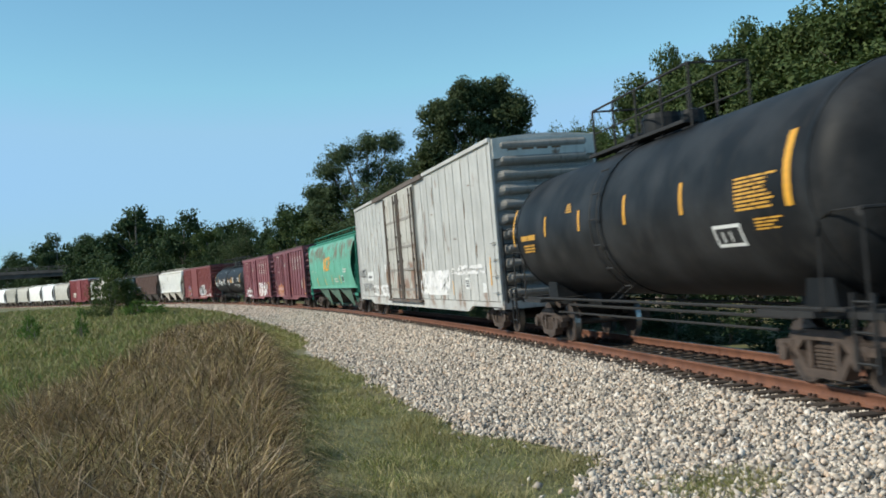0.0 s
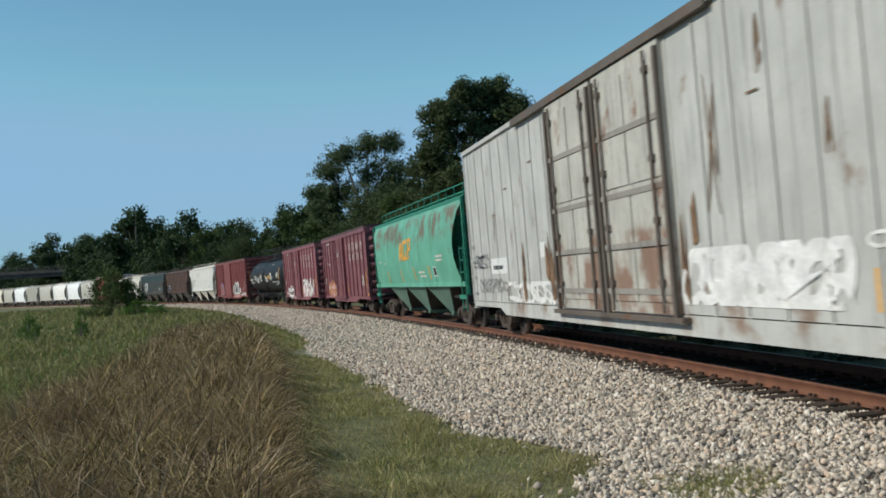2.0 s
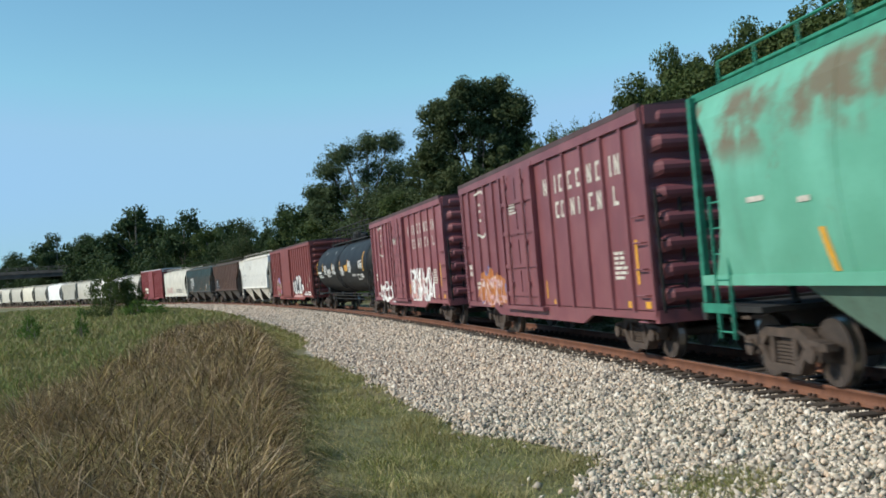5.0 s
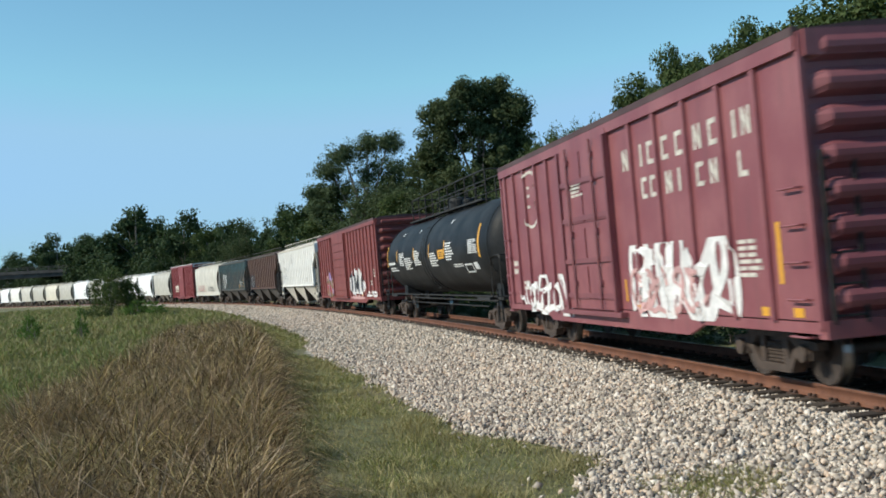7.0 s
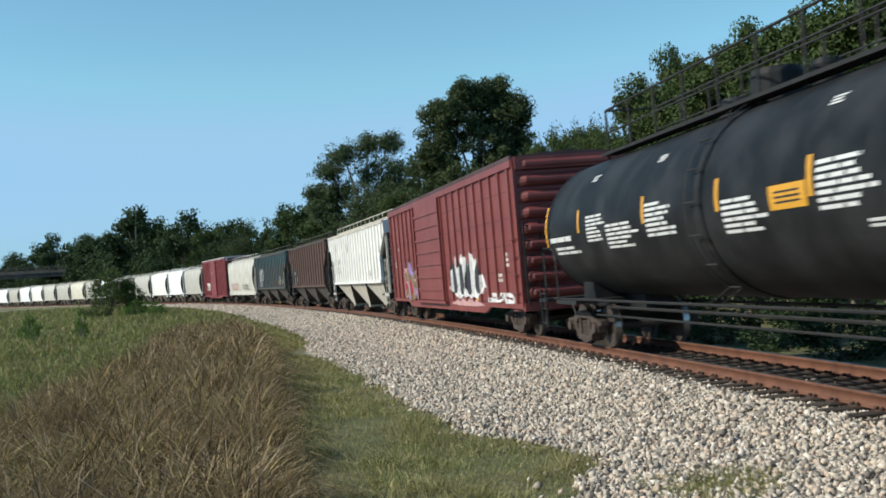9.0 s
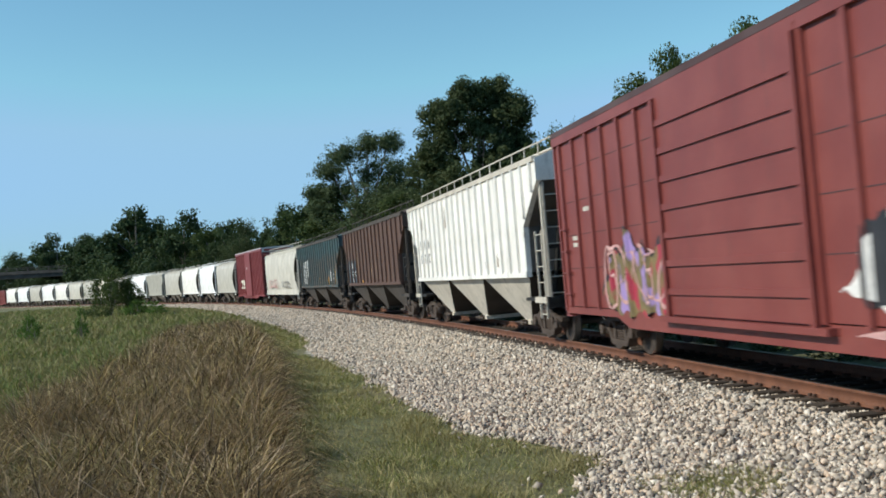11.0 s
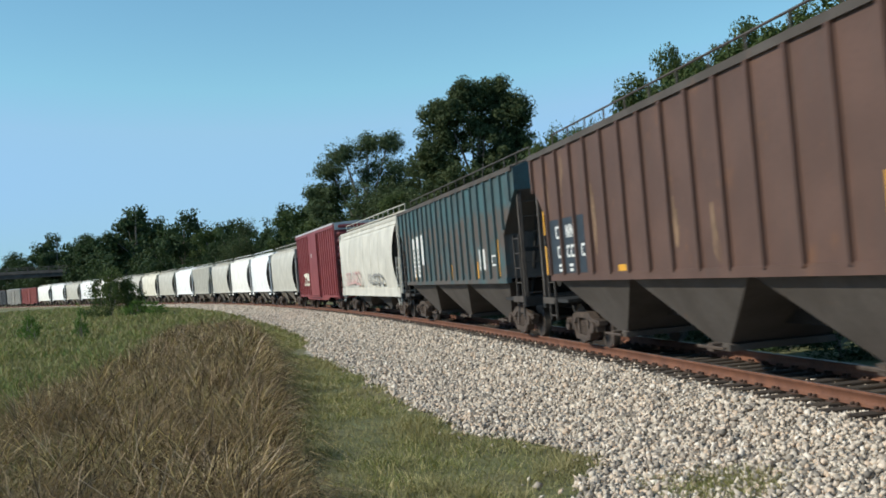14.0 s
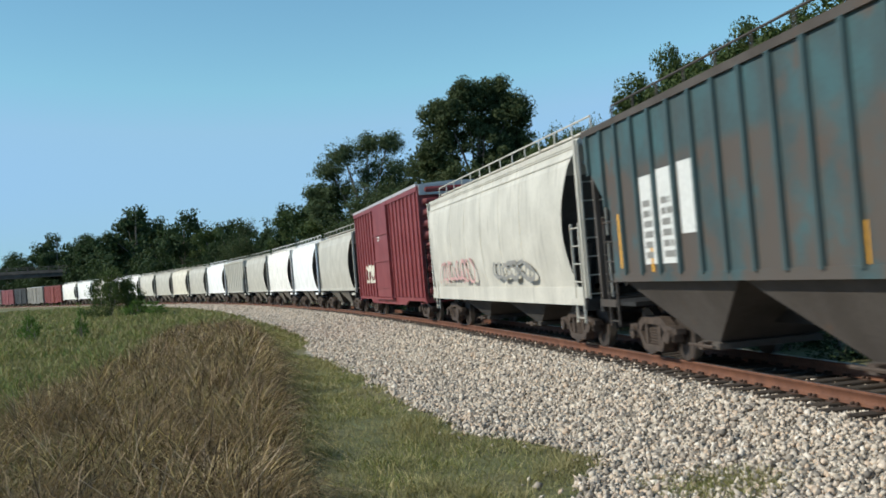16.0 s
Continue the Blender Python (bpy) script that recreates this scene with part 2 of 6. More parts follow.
def build_bed():
    """The ballast bed, a sheet of broken stone over the soil."""
    s_rows = list(np.arange(-12, 60, 0.25)) + list(np.arange(60, 140, 1.0)) + list(np.arange(140, 345, 4))
    d_in = [-4.0, -3.2, -2.4, -2.0, -1.6, -1.0, -0.5, 0, 0.5, 1.0, 1.4, 1.7, 2.0, 2.4, 2.8, 3.2, 3.6, 4.0, 4.4]
    verts = []
    for s in s_rows:
        edge = gravel_edge(s)
        for d in d_in + [4.4 + (edge - 4.4) * u for u in (0.35, 0.7, 1.0)]:
            p = beside(s, d)
            verts.append((p.x, p.y, ground_height(s, d) + (0.022 if d < edge - 0.01 and d > -3.9 else -0.05) + 0.02 * noise.noise((p.x * 2.3, p.y * 2.3, 0))))
    n = len(d_in) + 3
    faces = [(i * n + j, i * n + j + 1, (i + 1) * n + j + 1, (i + 1) * n + j) for i in range(len(s_rows) - 1) for j in range(n - 1)]
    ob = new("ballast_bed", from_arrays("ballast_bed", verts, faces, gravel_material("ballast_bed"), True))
    return tagged(ob, "pale crushed stone ballast bed sloping down from the rails", "ballast", kind="structure")


def rail_material():
    n = Nodes("rusty_rail", 0.75)
    c = n.mix(n.steps(n.noise(3, 5), 0.3, 0.7), (0.115, 0.046, 0.025), (0.175, 0.072, 0.038))
    c = n.mix(n.times(n.steps(n.noise(18, 5, 0.6, (1, 1, 3)), 0.45, 0.75), 0.5), c, (0.07, 0.03, 0.017))
    n.colour(c)
    n.bump(n.noise(40, 4), 0.25, 0.004)
    return n.m


def build_rail(d0, label):
    """A flat-bottom rail along the line, d0 from the centre."""
    prof = [(-0.076, -0.186), (0.076, -0.186), (0.076, -0.176), (0.016, -0.155), (0.009, -0.12), (0.009, -0.06), (0.034, -0.042), (0.037, -0.012), (0.028, 0.0), (-0.028, 0.0), (-0.037, -0.012), (-0.034, -0.042), (-0.009, -0.06), (-0.009, -0.12), (-0.016, -0.155), (-0.076, -0.176)]
    top = [(-0.026, 0.0), (0.026, 0.0), (0.02, 0.003), (-0.02, 0.003)]
    rise = -(d0 - 0.7175) * math.sin(CANT)
    rows = list(np.arange(-14, 40, 0.5)) + list(np.arange(40, 345, 2.0))
    holder = new("rail")
    tagged(holder, label, "rail", "rails", "structure")
    for name, pr, mat in (("rail_body", prof, rail_material()), ("rail_head", top, TREAD)):
        n = len(pr)
        verts = []
        for s in rows:
            for dd, z in pr:
                p = beside(s, d0 + dd)
                verts.append((p.x, p.y, z + rise))
        faces = [(i * n + j, i * n + (j + 1) % n, (i + 1) * n + (j + 1) % n, (i + 1) * n + j) for i in range(len(rows) - 1) for j in range(n)]
        ob = new(name, from_arrays(name, verts, faces, mat))
        ob.parent = holder
        if name == "rail_head":
            ob["label"] = "polished running surface of the rail"
    return holder


ground = build_ground()
plain_far = build_plain()
bed = build_bed()
rail_near = build_rail(0.752, "rust-brown steel rail spiked to dark wooden ties")
rail_far = build_rail(-0.683, "rust-brown steel rail with a polished head, on ties")


# ---- running gear shared by all cars ----
AXLE_GAP, WHEEL_R = 0.89, 0.457
# grime, made darker still for the shade of the end recess
SLOPE_GRIME_SHADE = paint("slope_sheet_grime", (0.10, 0.09, 0.08), 0.4, 0.8, 0.85)
# near black: the shade under the hoppers put into the colour
CHUTE_SHADE = paint("chute_grime", (0.035, 0.03, 0.026), 0.3, 0.7, 0.9)


def make_wheelset_meshes():
    bm = bmesh.new()
    for y in (-0.7525, 0.7525):
        out = 1 if y > 0 else -1
        disc(bm, 0, y - 0.07, y + 0.07, 0, WHEEL_R * 0.985, 28)
        disc(bm, 0, y + out * 0.071, y + out * 0.11, 0, 0.15, 14)
        disc(bm, 0, y - out * 0.085, y - out * 0.07, 0, WHEEL_R + 0.025, 28)
    disc(bm, 0, -0.72, 0.72, 0, 0.085, 12)
    return mesh_of("wheelset", bm, WHEEL_STEEL)


def make_tread_mesh():
    bm = bmesh.new()
    disc(bm, 0, -0.066, 0.066, 0, WHEEL_R, 28)
    for f in [f for f in bm.faces if len(f.verts) > 4]:
        bm.faces.remove(f)
    return mesh_of("tread", bm, TREAD)


def make_side_frame_mesh():
    """Cast side frame: two bearing boxes, a truss with two openings, spring nest seat."""
    bm = bmesh.new()
    top = [(-1.18, 0.50), (-1.18, 0.60), (-0.75, 0.64), (-0.45, 0.78), (0.45, 0.78), (0.75, 0.64), (1.18, 0.60), (1.18, 0.50), (0.62, 0.50), (0.42, 0.64), (-0.42, 0.64), (-0.62, 0.50)]
    prism(bm, top, -0.09, 0.09)
    low = [(-0.72, 0.50), (-0.60, 0.50), (-0.36, 0.27), (0.36, 0.27), (0.60, 0.50), (0.72, 0.50), (0.46, 0.16), (-0.46, 0.16)]
    prism(bm, low, -0.1, 0.1)
    for x in (-0.33, 0.33):
        box(bm, x - 0.06, x + 0.06, -0.08, 0.08, 0.27, 0.64)
    for x in (-AXLE_GAP, AXLE_GAP):
        box(bm, x - 0.16, x + 0.16, -0.1, 0.1, 0.36, 0.62)
        disc(bm, x, -0.17, -0.09, 0.457, 0.12, 12)
    return mesh_of("side_frame", bm, STEEL_DARK)


def make_spring_mesh():
    bm = bmesh.new()
    rings = []
    for k in range(6):
        z = 0.275 + k * 0.05
        rings += [(0.052, z), (0.076, z + 0.012), (0.076, z + 0.03), (0.052, z + 0.045)]
    loft(bm, [[(r * math.cos(2 * math.pi * q / 8), r * math.sin(2 * math.pi * q / 8), z) for q in range(8)] for r, z in rings])
    return mesh_of("coil_spring", bm, STEEL_DARK)


WHEELSET, TREAD_MESH, SIDE_FRAME, SPRINGS = make_wheelset_meshes(), make_tread_mesh(), make_side_frame_mesh(), make_spring_mesh()


def make_bolster_mesh():
    bm = bmesh.new()
    box(bm, -0.2, 0.2, -1.0, 1.0, 0.52, 0.74)
    box(bm, -0.28, 0.28, -0.25, 0.25, 0.74, 0.86)
    for x in (-0.42, 0.42):
        box(bm, x - 0.05, x + 0.05, -0.75, 0.75, 0.36, 0.46)
    return mesh_of("bolster", bm, STEEL_DARK)


BOLSTER = make_bolster_mesh()
turning = []  # wheelsets that are seen to turn


def add_truck(car, x, spin):
    truck = new("truck", BOLSTER)
    truck.parent = car
    truck["label"] = "rusty cast steel bogie with coil springs"
    truck.location = (x, 0, 0)
    for y in (-1.0, 1.0):
        f = new("side_frame", SIDE_FRAME)
        f.parent = truck
        f.matrix_basis = Matrix.Translation((0, y, 0)) @ Matrix.Rotation(0 if y < 0 else math.pi, 4, "Z")
        for x_spring in (-0.17, 0.0, 0.17):
            g = new("coil_spring", SPRINGS)
            g.parent = truck
            g.location = (x_spring, y, 0)
    for dx in (-AXLE_GAP, AXLE_GAP):
        w = new("wheelset", WHEELSET)
        w.parent = truck
        w.location = (dx, 0, WHEEL_R)
        if spin:
            turning.append((w, dx))
        for y in (-0.7525, 0.7525):
            r = new("wheel_tread", TREAD_MESH)
            r.parent = truck
            r.location = (dx, y, WHEEL_R)
            r["label"] = "polished steel wheel tread"


def add_underframe(car, half, z, mat=None):
    """Centre sill, couplers, brake rigging and hoses."""
    mat = mat or UNDER
    bm = bmesh.new()
    box(bm, -half, half, -0.17, 0.17, z - 0.28, z)
    part("centre_sill", bm, mat, car)
    for sgn in (-1, 1):
        bm = bmesh.new()
        x = sgn * half
        box(bm, min(x, x + sgn * 0.42), max(x, x + sgn * 0.42), -0.07, 0.07, 0.74, 0.90)
        box(bm, min(x + sgn * 0.36, x + sgn * 0.66), max(x + sgn * 0.36, x + sgn * 0.66), -0.14, 0.14, 0.70, 0.95)
        part("coupler", bm, STEEL_DARK, car)
        bm = bmesh.new()
        pts = [(x + sgn * 0.2, -0.28, 0.82), (x + sgn * 0.4, -0.26, 0.5), (x + sgn * 0.62, -0.22, 0.42)]
        rod(bm, pts[0], pts[1], 0.03)
        rod(bm, pts[1], pts[2], 0.03)
        part("brake_hose", bm, UNDER, car)


def add_ladder(car, x, y, z0, z1, mat, along="x", width=0.42, step=0.38):
    """A ladder; its rungs run along x (on a side) or y (on an end)."""
    k = max(2, int((z1 - z0) / step))
    ux = (width, 0) if along == "x" else (0, width)
    ladder = None
    for q in (0, 1):
        cx, cy = x + ux[0] * q, y + ux[1] * q
        bm = bmesh.new()
        box(bm, cx - 0.022, cx + 0.022, cy - 0.022, cy + 0.022, z0 - 0.1, z1 + 0.1)
        if ladder is None:
            ladder = part("ladder", bm, mat, car)
        else:
            part("stile", bm, mat, ladder)
    bm = bmesh.new()
    rod(bm, (x, y, 0), (x + ux[0], y + ux[1], 0), 0.016, 5)
    rung = part("rung", bm, mat, ladder)
    for i in range(k + 1):
        o = rung if i == 0 else again(rung, ladder)
        o.location = (0, 0, z0 + (z1 - z0) * i / k)
    return ladder


cars = []  # (car, distance back along the line at the start, half the spacing of its bogies)


def new_car(name, s0, s1, label, category, group):
    car = new(name)
    tagged(car, label, category, group)
    mid, half = (s0 + s1) / 2, (s1 - s0) / 2
    cars.append((car, mid, half - 2.1))
    return car, half


# ---- box cars ----
def box_car(s0, s1, eave, sill, paint_mat, roof_mat, label, doors, ribs, end_rows=9, rib_w=0.062, rib_d=0.062, near=True, end_mat=None, spin=True, corner=True, sill_mat=None, header=(0.28, None)):
    car, half = new_car("box_car", s0, s1, label, "freight car", "cars of the freight train")
    w, t = 1.50, 0.05
    end_mat = end_mat or paint_mat
    for sgn in (-1, 1):
        bm = bmesh.new()
        y = sgn * w
        box(bm, -half, half, min(y, y - sgn * t), max(y, y - sgn * t), sill, eave)
        part("side_wall", bm, paint_mat, car)
        bm = bmesh.new()
        box(bm, -half - 0.01, half + 0.01, min(y - sgn * 0.02, y + sgn * 0.075), max(y - sgn * 0.02, y + sgn * 0.075), eave - 0.02, eave + 0.09)
        part("top_rail", bm, roof_mat, car)
        if rib_d > 0.03:
            bm = bmesh.new()
            box(bm, -half, half, min(y - sgn * 0.02, y + sgn * 0.07), max(y - sgn * 0.02, y + sgn * 0.07), eave - 0.2, eave - 0.021)
            part("top_chord", bm, paint_mat, car)
        # side sill, deeper between the bogies
        bm = bmesh.new()
        out = [(-half, sill - 0.02), (-half, sill - 0.16), (-half + 3.4, sill - 0.16), (-half + 4.0, sill - 0.34), (half - 4.0, sill - 0.34), (half - 3.4, sill - 0.16), (half, sill - 0.16), (half, sill - 0.02)]
        prism(bm, out, min(y + sgn * 0.01, y - sgn * 0.06), max(y + sgn * 0.01, y - sgn * 0.06))
        part("side_sill", bm, sill_mat or paint_mat, car)
    # ribs
    bm = bmesh.new()
    loft(bm, [[(-rib_w, 0, z), (-rib_w * 0.88, -rib_d, z), (rib_w * 0.88, -rib_d, z), (rib_w, 0, z)] for z in (sill - 0.02, eave - 0.02)])
    first = None
    for sgn in (-1, 1):
        for x in ribs:
            if any(a - 0.05 < x < b + 0.05 for a, b, _ in doors):
                continue
            if first is None:
                first = part("side_post", bm, paint_mat, car)
                o = first
            else:
                o = again(first, car)
            o.matrix_basis = Matrix.Translation((x, sgn * w, 0)) @ Matrix.Rotation(0 if sgn < 0 else math.pi, 4, "Z")
    # ends with pressed ribs
    for sgn in (-1, 1):
        bm = bmesh.new()
        rings, n = [], end_rows * 6
        for k in range(n + 1):
            z = sill + (eave + 0.02 - sill) * k / n
            bulge = (0.0, 0.0, 0.12, 0.16, 0.16, 0.12)[k % 6] if 0 < k < n else 0.0
            x = sgn * (half - 0.02)
            rings.append([(x, -w + 0.02, z), (x + sgn * bulge * 0.2, -w + 0.1, z), (x + sgn * bulge, -w + 0.3, z), (x + sgn * bulge, w - 0.3, z), (x + sgn * bulge * 0.2, w - 0.1, z), (x, w - 0.02, z)])
        loft(bm, rings, cap=False, closed=False)
        part("end_wall", bm, end_mat, car, "corrugated steel end")
        bm = bmesh.new()
        xh = sgn * (half + 0.1)
        box(bm, min(xh, xh - sgn * 0.14), max(xh, xh - sgn * 0.14), -w + 0.03, w - 0.03, eave - header[0], eave + 0.04)
        part("end_header", bm, header[1] or paint_mat, car, "flat plate across the top of the end")
        if corner:
            for y in (-w, w):
                bm = bmesh.new()
                box(bm, sgn * half - 0.05, sgn * half + 0.05, y - 0.035, y + 0.035, sill - 0.1, eave + 0.02)
                part("corner_post", bm, paint_mat, car)
        bm = bmesh.new()
        box(bm, sgn * half - 0.1, sgn * half + 0.1, -w, w, sill - 0.22, sill)
        part("end_sill", bm, paint_mat, car)
        xl = sgn * (half + 0.09)
        add_ladder(car, xl, -w + 0.12 if sgn > 0 else w - 0.56, 1.0, 2.9, UNDER if near else end_mat, "y")
        for i in range(5):
            x0 = half - 0.62 if sgn > 0 else -half + 0.2
            bm = bmesh.new()
            z = 0.75 + i * 0.46
            rod(bm, (x0, -w - 0.09, z), (x0 + 0.42, -w - 0.09, z), 0.017, 5)
            rod(bm, (x0, -w - 0.09, z), (x0, -w, z), 0.015, 5)
            rod(bm, (x0 + 0.42, -w - 0.09, z), (x0 + 0.42, -w, z), 0.015, 5)
            part("grab_iron", bm, paint_mat, car)
    # roof with a shallow ridge, its panels parted by seams
    bm = bmesh.new()
    sec = [(-w - 0.06, eave + 0.05), (-w * 0.5, eave + 0.12), (0, eave + 0.15), (w * 0.5, eave + 0.12), (w + 0.06, eave + 0.05), (w, eave - 0.03), (-w, eave - 0.03)]
    loft(bm, [[(x, y, z) for y, z in sec] for x in (-half - 0.02, half + 0.02)])
    roof = part("roof", bm, roof_mat, car)
    bm = bmesh.new()
    for i in range(int(2 * half / 1.25)):
        x = -half + 0.6 + i * 1.25
        loft(bm, [[(x + a, y, z + b) for y, z in sec[:5]] for a, b in ((-0.04, 0.0), (-0.03, 0.04), (0.03, 0.04), (0.04, 0.0))], cap=False, closed=False)
    part("roof_seams", bm, roof_mat, car)
    # doors
    for a, b, style in doors:
        for sgn in ((-1, 1) if near else (-1,)):
            y = sgn * (w + 0.01)
            bm = bmesh.new()
            box(bm, a, b, min(y, y + sgn * 0.07), max(y, y + sgn * 0.07), sill - 0.02, eave - 0.1)
            door = part("door", bm, style["mat"], car, style.get("label", ""))
            if sgn > 0:
                continue
            y0 = -w - 0.08
            for x in (a + 0.05, b - 0.05):
                bm = bmesh.new()
                box(bm, x - 0.06, x + 0.06, y0 - 0.06, y0, sill - 0.05, eave - 0.21)
                part("door_post", bm, style["frame"], door)
            for z in style["rails"]:
                bm = bmesh.new()
                box(bm, a + 0.12, b - 0.12, y0 - 0.04, y0, z - 0.05, z + 0.05)
                part("door_rail", bm, style.get("rail_mat", style["frame"]), door)
            for x in style.get("rods", ()):
                bm = bmesh.new()
                rod(bm, (x, y0 - 0.07, sill + 0.0), (x, y0 - 0.07, eave - 0.2), 0.03)
                for z in (sill + 0.5, sill + 1.5, sill + 2.5, eave - 0.5):
                    box(bm, x - 0.09, x + 0.09, y0 - 0.09, y0, z - 0.05, z + 0.05)
                part("lock_rod", bm, style["frame"], door)
            if "panels" in style:
                nx, nz = style["panels"]
                for i in range(nx):
                    for k in range(nz):
                        px0, px1 = a + 0.14 + (b - a - 0.28) * i / nx, a + 0.14 + (b - a - 0.28) * (i + 1) / nx
                        pz0, pz1 = sill + 0.12 + (eave - sill - 0.4) * k / nz, sill + 0.12 + (eave - sill - 0.4) * (k + 1) / nz
                        bm = bmesh.new()
                        box(bm, px0 + 0.05, px1 - 0.05, y0 - 0.025, y0 + 0.01, pz0 + 0.06, pz1 - 0.06)
                        part("door_panel", bm, style["mat"], door)
            bm = bmesh.new()
            box(bm, a - 0.3, b + 0.3, -w - 0.16, -w + 0.0, sill - 0.14, sill - 0.05)
            part("door_track", bm, style["frame"], car)
    add_underframe(car, half, 0.98)
    bm = bmesh.new()
    box(bm, -half + 0.1, half - 0.1, -w + 0.05, w - 0.05, sill - 0.06, sill + 0.02)
    box(bm, -1.6, -0.6, -0.9, -0.35, 0.5, 0.85)
    disc(bm, 0.9, -0.9, -0.2, 0.62, 0.2, 12)
    part("floor_frame", bm, UNDER, car)
    for sgn in (-1, 1):
        add_truck(car, sgn * (half - 2.1), spin)
    return car, half


# ---- covered hopper cars ----
def hopper_car(s0, s1, eave, sill, paint_mat, label, bays=3, curved=False, cut=1.9, ribs=13, rail=True, low_mat=None, deck_mat=None, spin=True, near=True, end_mat=None, rib_mat=None, skirt=0.12, ledges=False, truck_in=1.85):
    car, half = new_car("hopper_car", s0, s1, label, "freight car", "cars of the freight train")
    low_mat, deck_mat, end_mat, rib_mat = low_mat or paint_mat, deck_mat or paint_mat, end_mat or paint_mat, rib_mat or paint_mat
    w = 1.52
    hgt = eave - sill

    def reach(z):
        u = max(0.0, min(1.0, (z - sill) / hgt))
        if curved:
            # end edge of the side swings in at two fifths of its height
            return half - 0.25 - cut * 0.72 * max(0.0, math.sin(math.pi * min(1.0, (u + 0.10) / 1.02))) ** 0.8 * (1.0 if u < 0.95 else 0.6)
        if u < 0.42:
            return half - cut
        return half - cut + cut * min(1.0, (u - 0.42) / 0.38)

    def width(z):
        u = max(0.0, min(1.0, (z - sill) / hgt))
        if curved:
            return 1.36 + 0.20 * math.sin(math.pi * min(1, 0.10 + u * 0.86)) - 0.10 * max(0, u - 0.85) / 0.15
        return w

    levels = 20 if curved else 12
    zs = [sill + hgt * k / levels for k in range(levels + 1)]
    if not curved:
        zs = sorted(set(zs + [sill + 0.42 * hgt, sill + 0.80 * hgt]))
    # body: sides and sloping end sheets in one shell
    bm = bmesh.new()
    rings = []
    for z in zs:
        r, b = reach(z), width(z)
        inner = min(r, half - 0.9 - 2.2 * max(0, 1 - (z - sill) / hgt)) if curved else r
        rings.append([(-r, -b, z), (r, -b, z), (inner, -b + 0.12, z), (inner, b - 0.12, z), (r, b, z), (-r, b, z), (-inner, b - 0.12, z), (-inner, -b + 0.12, z)])
    b = width(eave)
    r = reach(eave)
    rings.append([(-r, -b * 0.62, eave + 0.2), (r, -b * 0.62, eave + 0.2), (r, -b * 0.5, eave + 0.2), (r, b * 0.5, eave + 0.2), (r, b * 0.62, eave + 0.2), (-r, b * 0.62, eave + 0.2), (-r, b * 0.5, eave + 0.2), (-r, -b * 0.5, eave + 0.2)])
    loft(bm, rings)
    body = part("body", bm, paint_mat, car)
    # grimy slope sheets in the recess of each end, its shade in their colour
    for sgn in (-1, 1):
        bm = bmesh.new()
        strip = []
        for z in [q for q in zs if q <= sill + 0.81 * hgt]:
            r, b = reach(z), width(z)
            x = (min(r, half - 0.9 - 2.2 * max(0, 1 - (z - sill) / hgt)) if curved else r) + 0.012
            strip.append([(sgn * x, -b + 0.13, z), (sgn * x, b - 0.13, z)])
        loft(bm, strip, cap=False, closed=False)
        part("slope_sheet", bm, end_mat if end_mat is not paint_mat else SLOPE_GRIME_SHADE, body, "grimy sloping end sheet, darkened as in shade")
    # top chord and side sill
    for sgn in (-1, 1):
        bm = bmesh.new()
        y = sgn * width(eave)
        box(bm, -half + 0.05, half - 0.05, min(y - sgn * 0.08, y + sgn * 0.05), max(y - sgn * 0.08, y + sgn * 0.05), eave - 0.07, eave + 0.05)
        part("top_chord", bm, deck_mat, car)
        bm = bmesh.new()
        y = sgn * (width(sill) + 0.03)
        xs = half - 0.15 if curved else half - cut + 0.04
        box(bm, -xs, xs, min(y, y - sgn * 0.14), max(y, y - sgn * 0.14), sill - skirt, sill + 0.03)
        part("side_sill", bm, paint_mat, car)
        if ledges:
            for dz in (0.1, 0.3):
                bm = bmesh.new()
                y = sgn * width(eave - dz)
                box(bm, -half + 0.3, half - 0.3, min(y - sgn * 0.03, y + sgn * 0.035), max(y - sgn * 0.03, y + sgn * 0.035), eave - dz - 0.03, eave - dz)
                part("roof_ledge", bm, paint_mat, car)
    # side posts
    if ribs and not curved:
        bm = bmesh.new()
        loft(bm, [[(-0.05, 0.0, z), (-0.044, -0.07, z), (0.044, -0.07, z), (0.05, 0.0, z)] for z in (0.0, 1.0)])
        me = mesh_of("side_post", bm, rib_mat)
        for i in range(ribs):
            x = (half - 0.35) * (2 * i / (ribs - 1) - 1)
            zlow = sill
            if abs(x) > half - cut:
                zlow = sill + hgt * (0.42 + 0.38 * (abs(x) - half + cut) / cut)
            if eave - zlow < 0.35:
                continue
            for sgn in (-1, 1):
                o = new("side_post", me)
                o.parent = car
                o.matrix_basis = Matrix.Translation((x, sgn * w, zlow)) @ Matrix.Rotation(0 if sgn < 0 else math.pi, 4, "Z") @ Matrix.Diagonal((1, 1, eave - 0.07 - zlow, 1))
    elif curved and near:
        for i in range(1, 6):
            bm = bmesh.new()
            x = (half - 2.2) * (2 * i / 6 - 1)
            loft(bm, [[(x - 0.018, -width(z) - 0.0, z), (x - 0.012, -width(z) - 0.012, z), (x + 0.012, -width(z) - 0.012, z), (x + 0.018, -width(z), z)] for z in zs])
            part("weld_seam", bm, paint_mat, car)
    # bays
    span = (2 * (half - cut) - 0.2) if not curved else 2 * (half - 3.0)
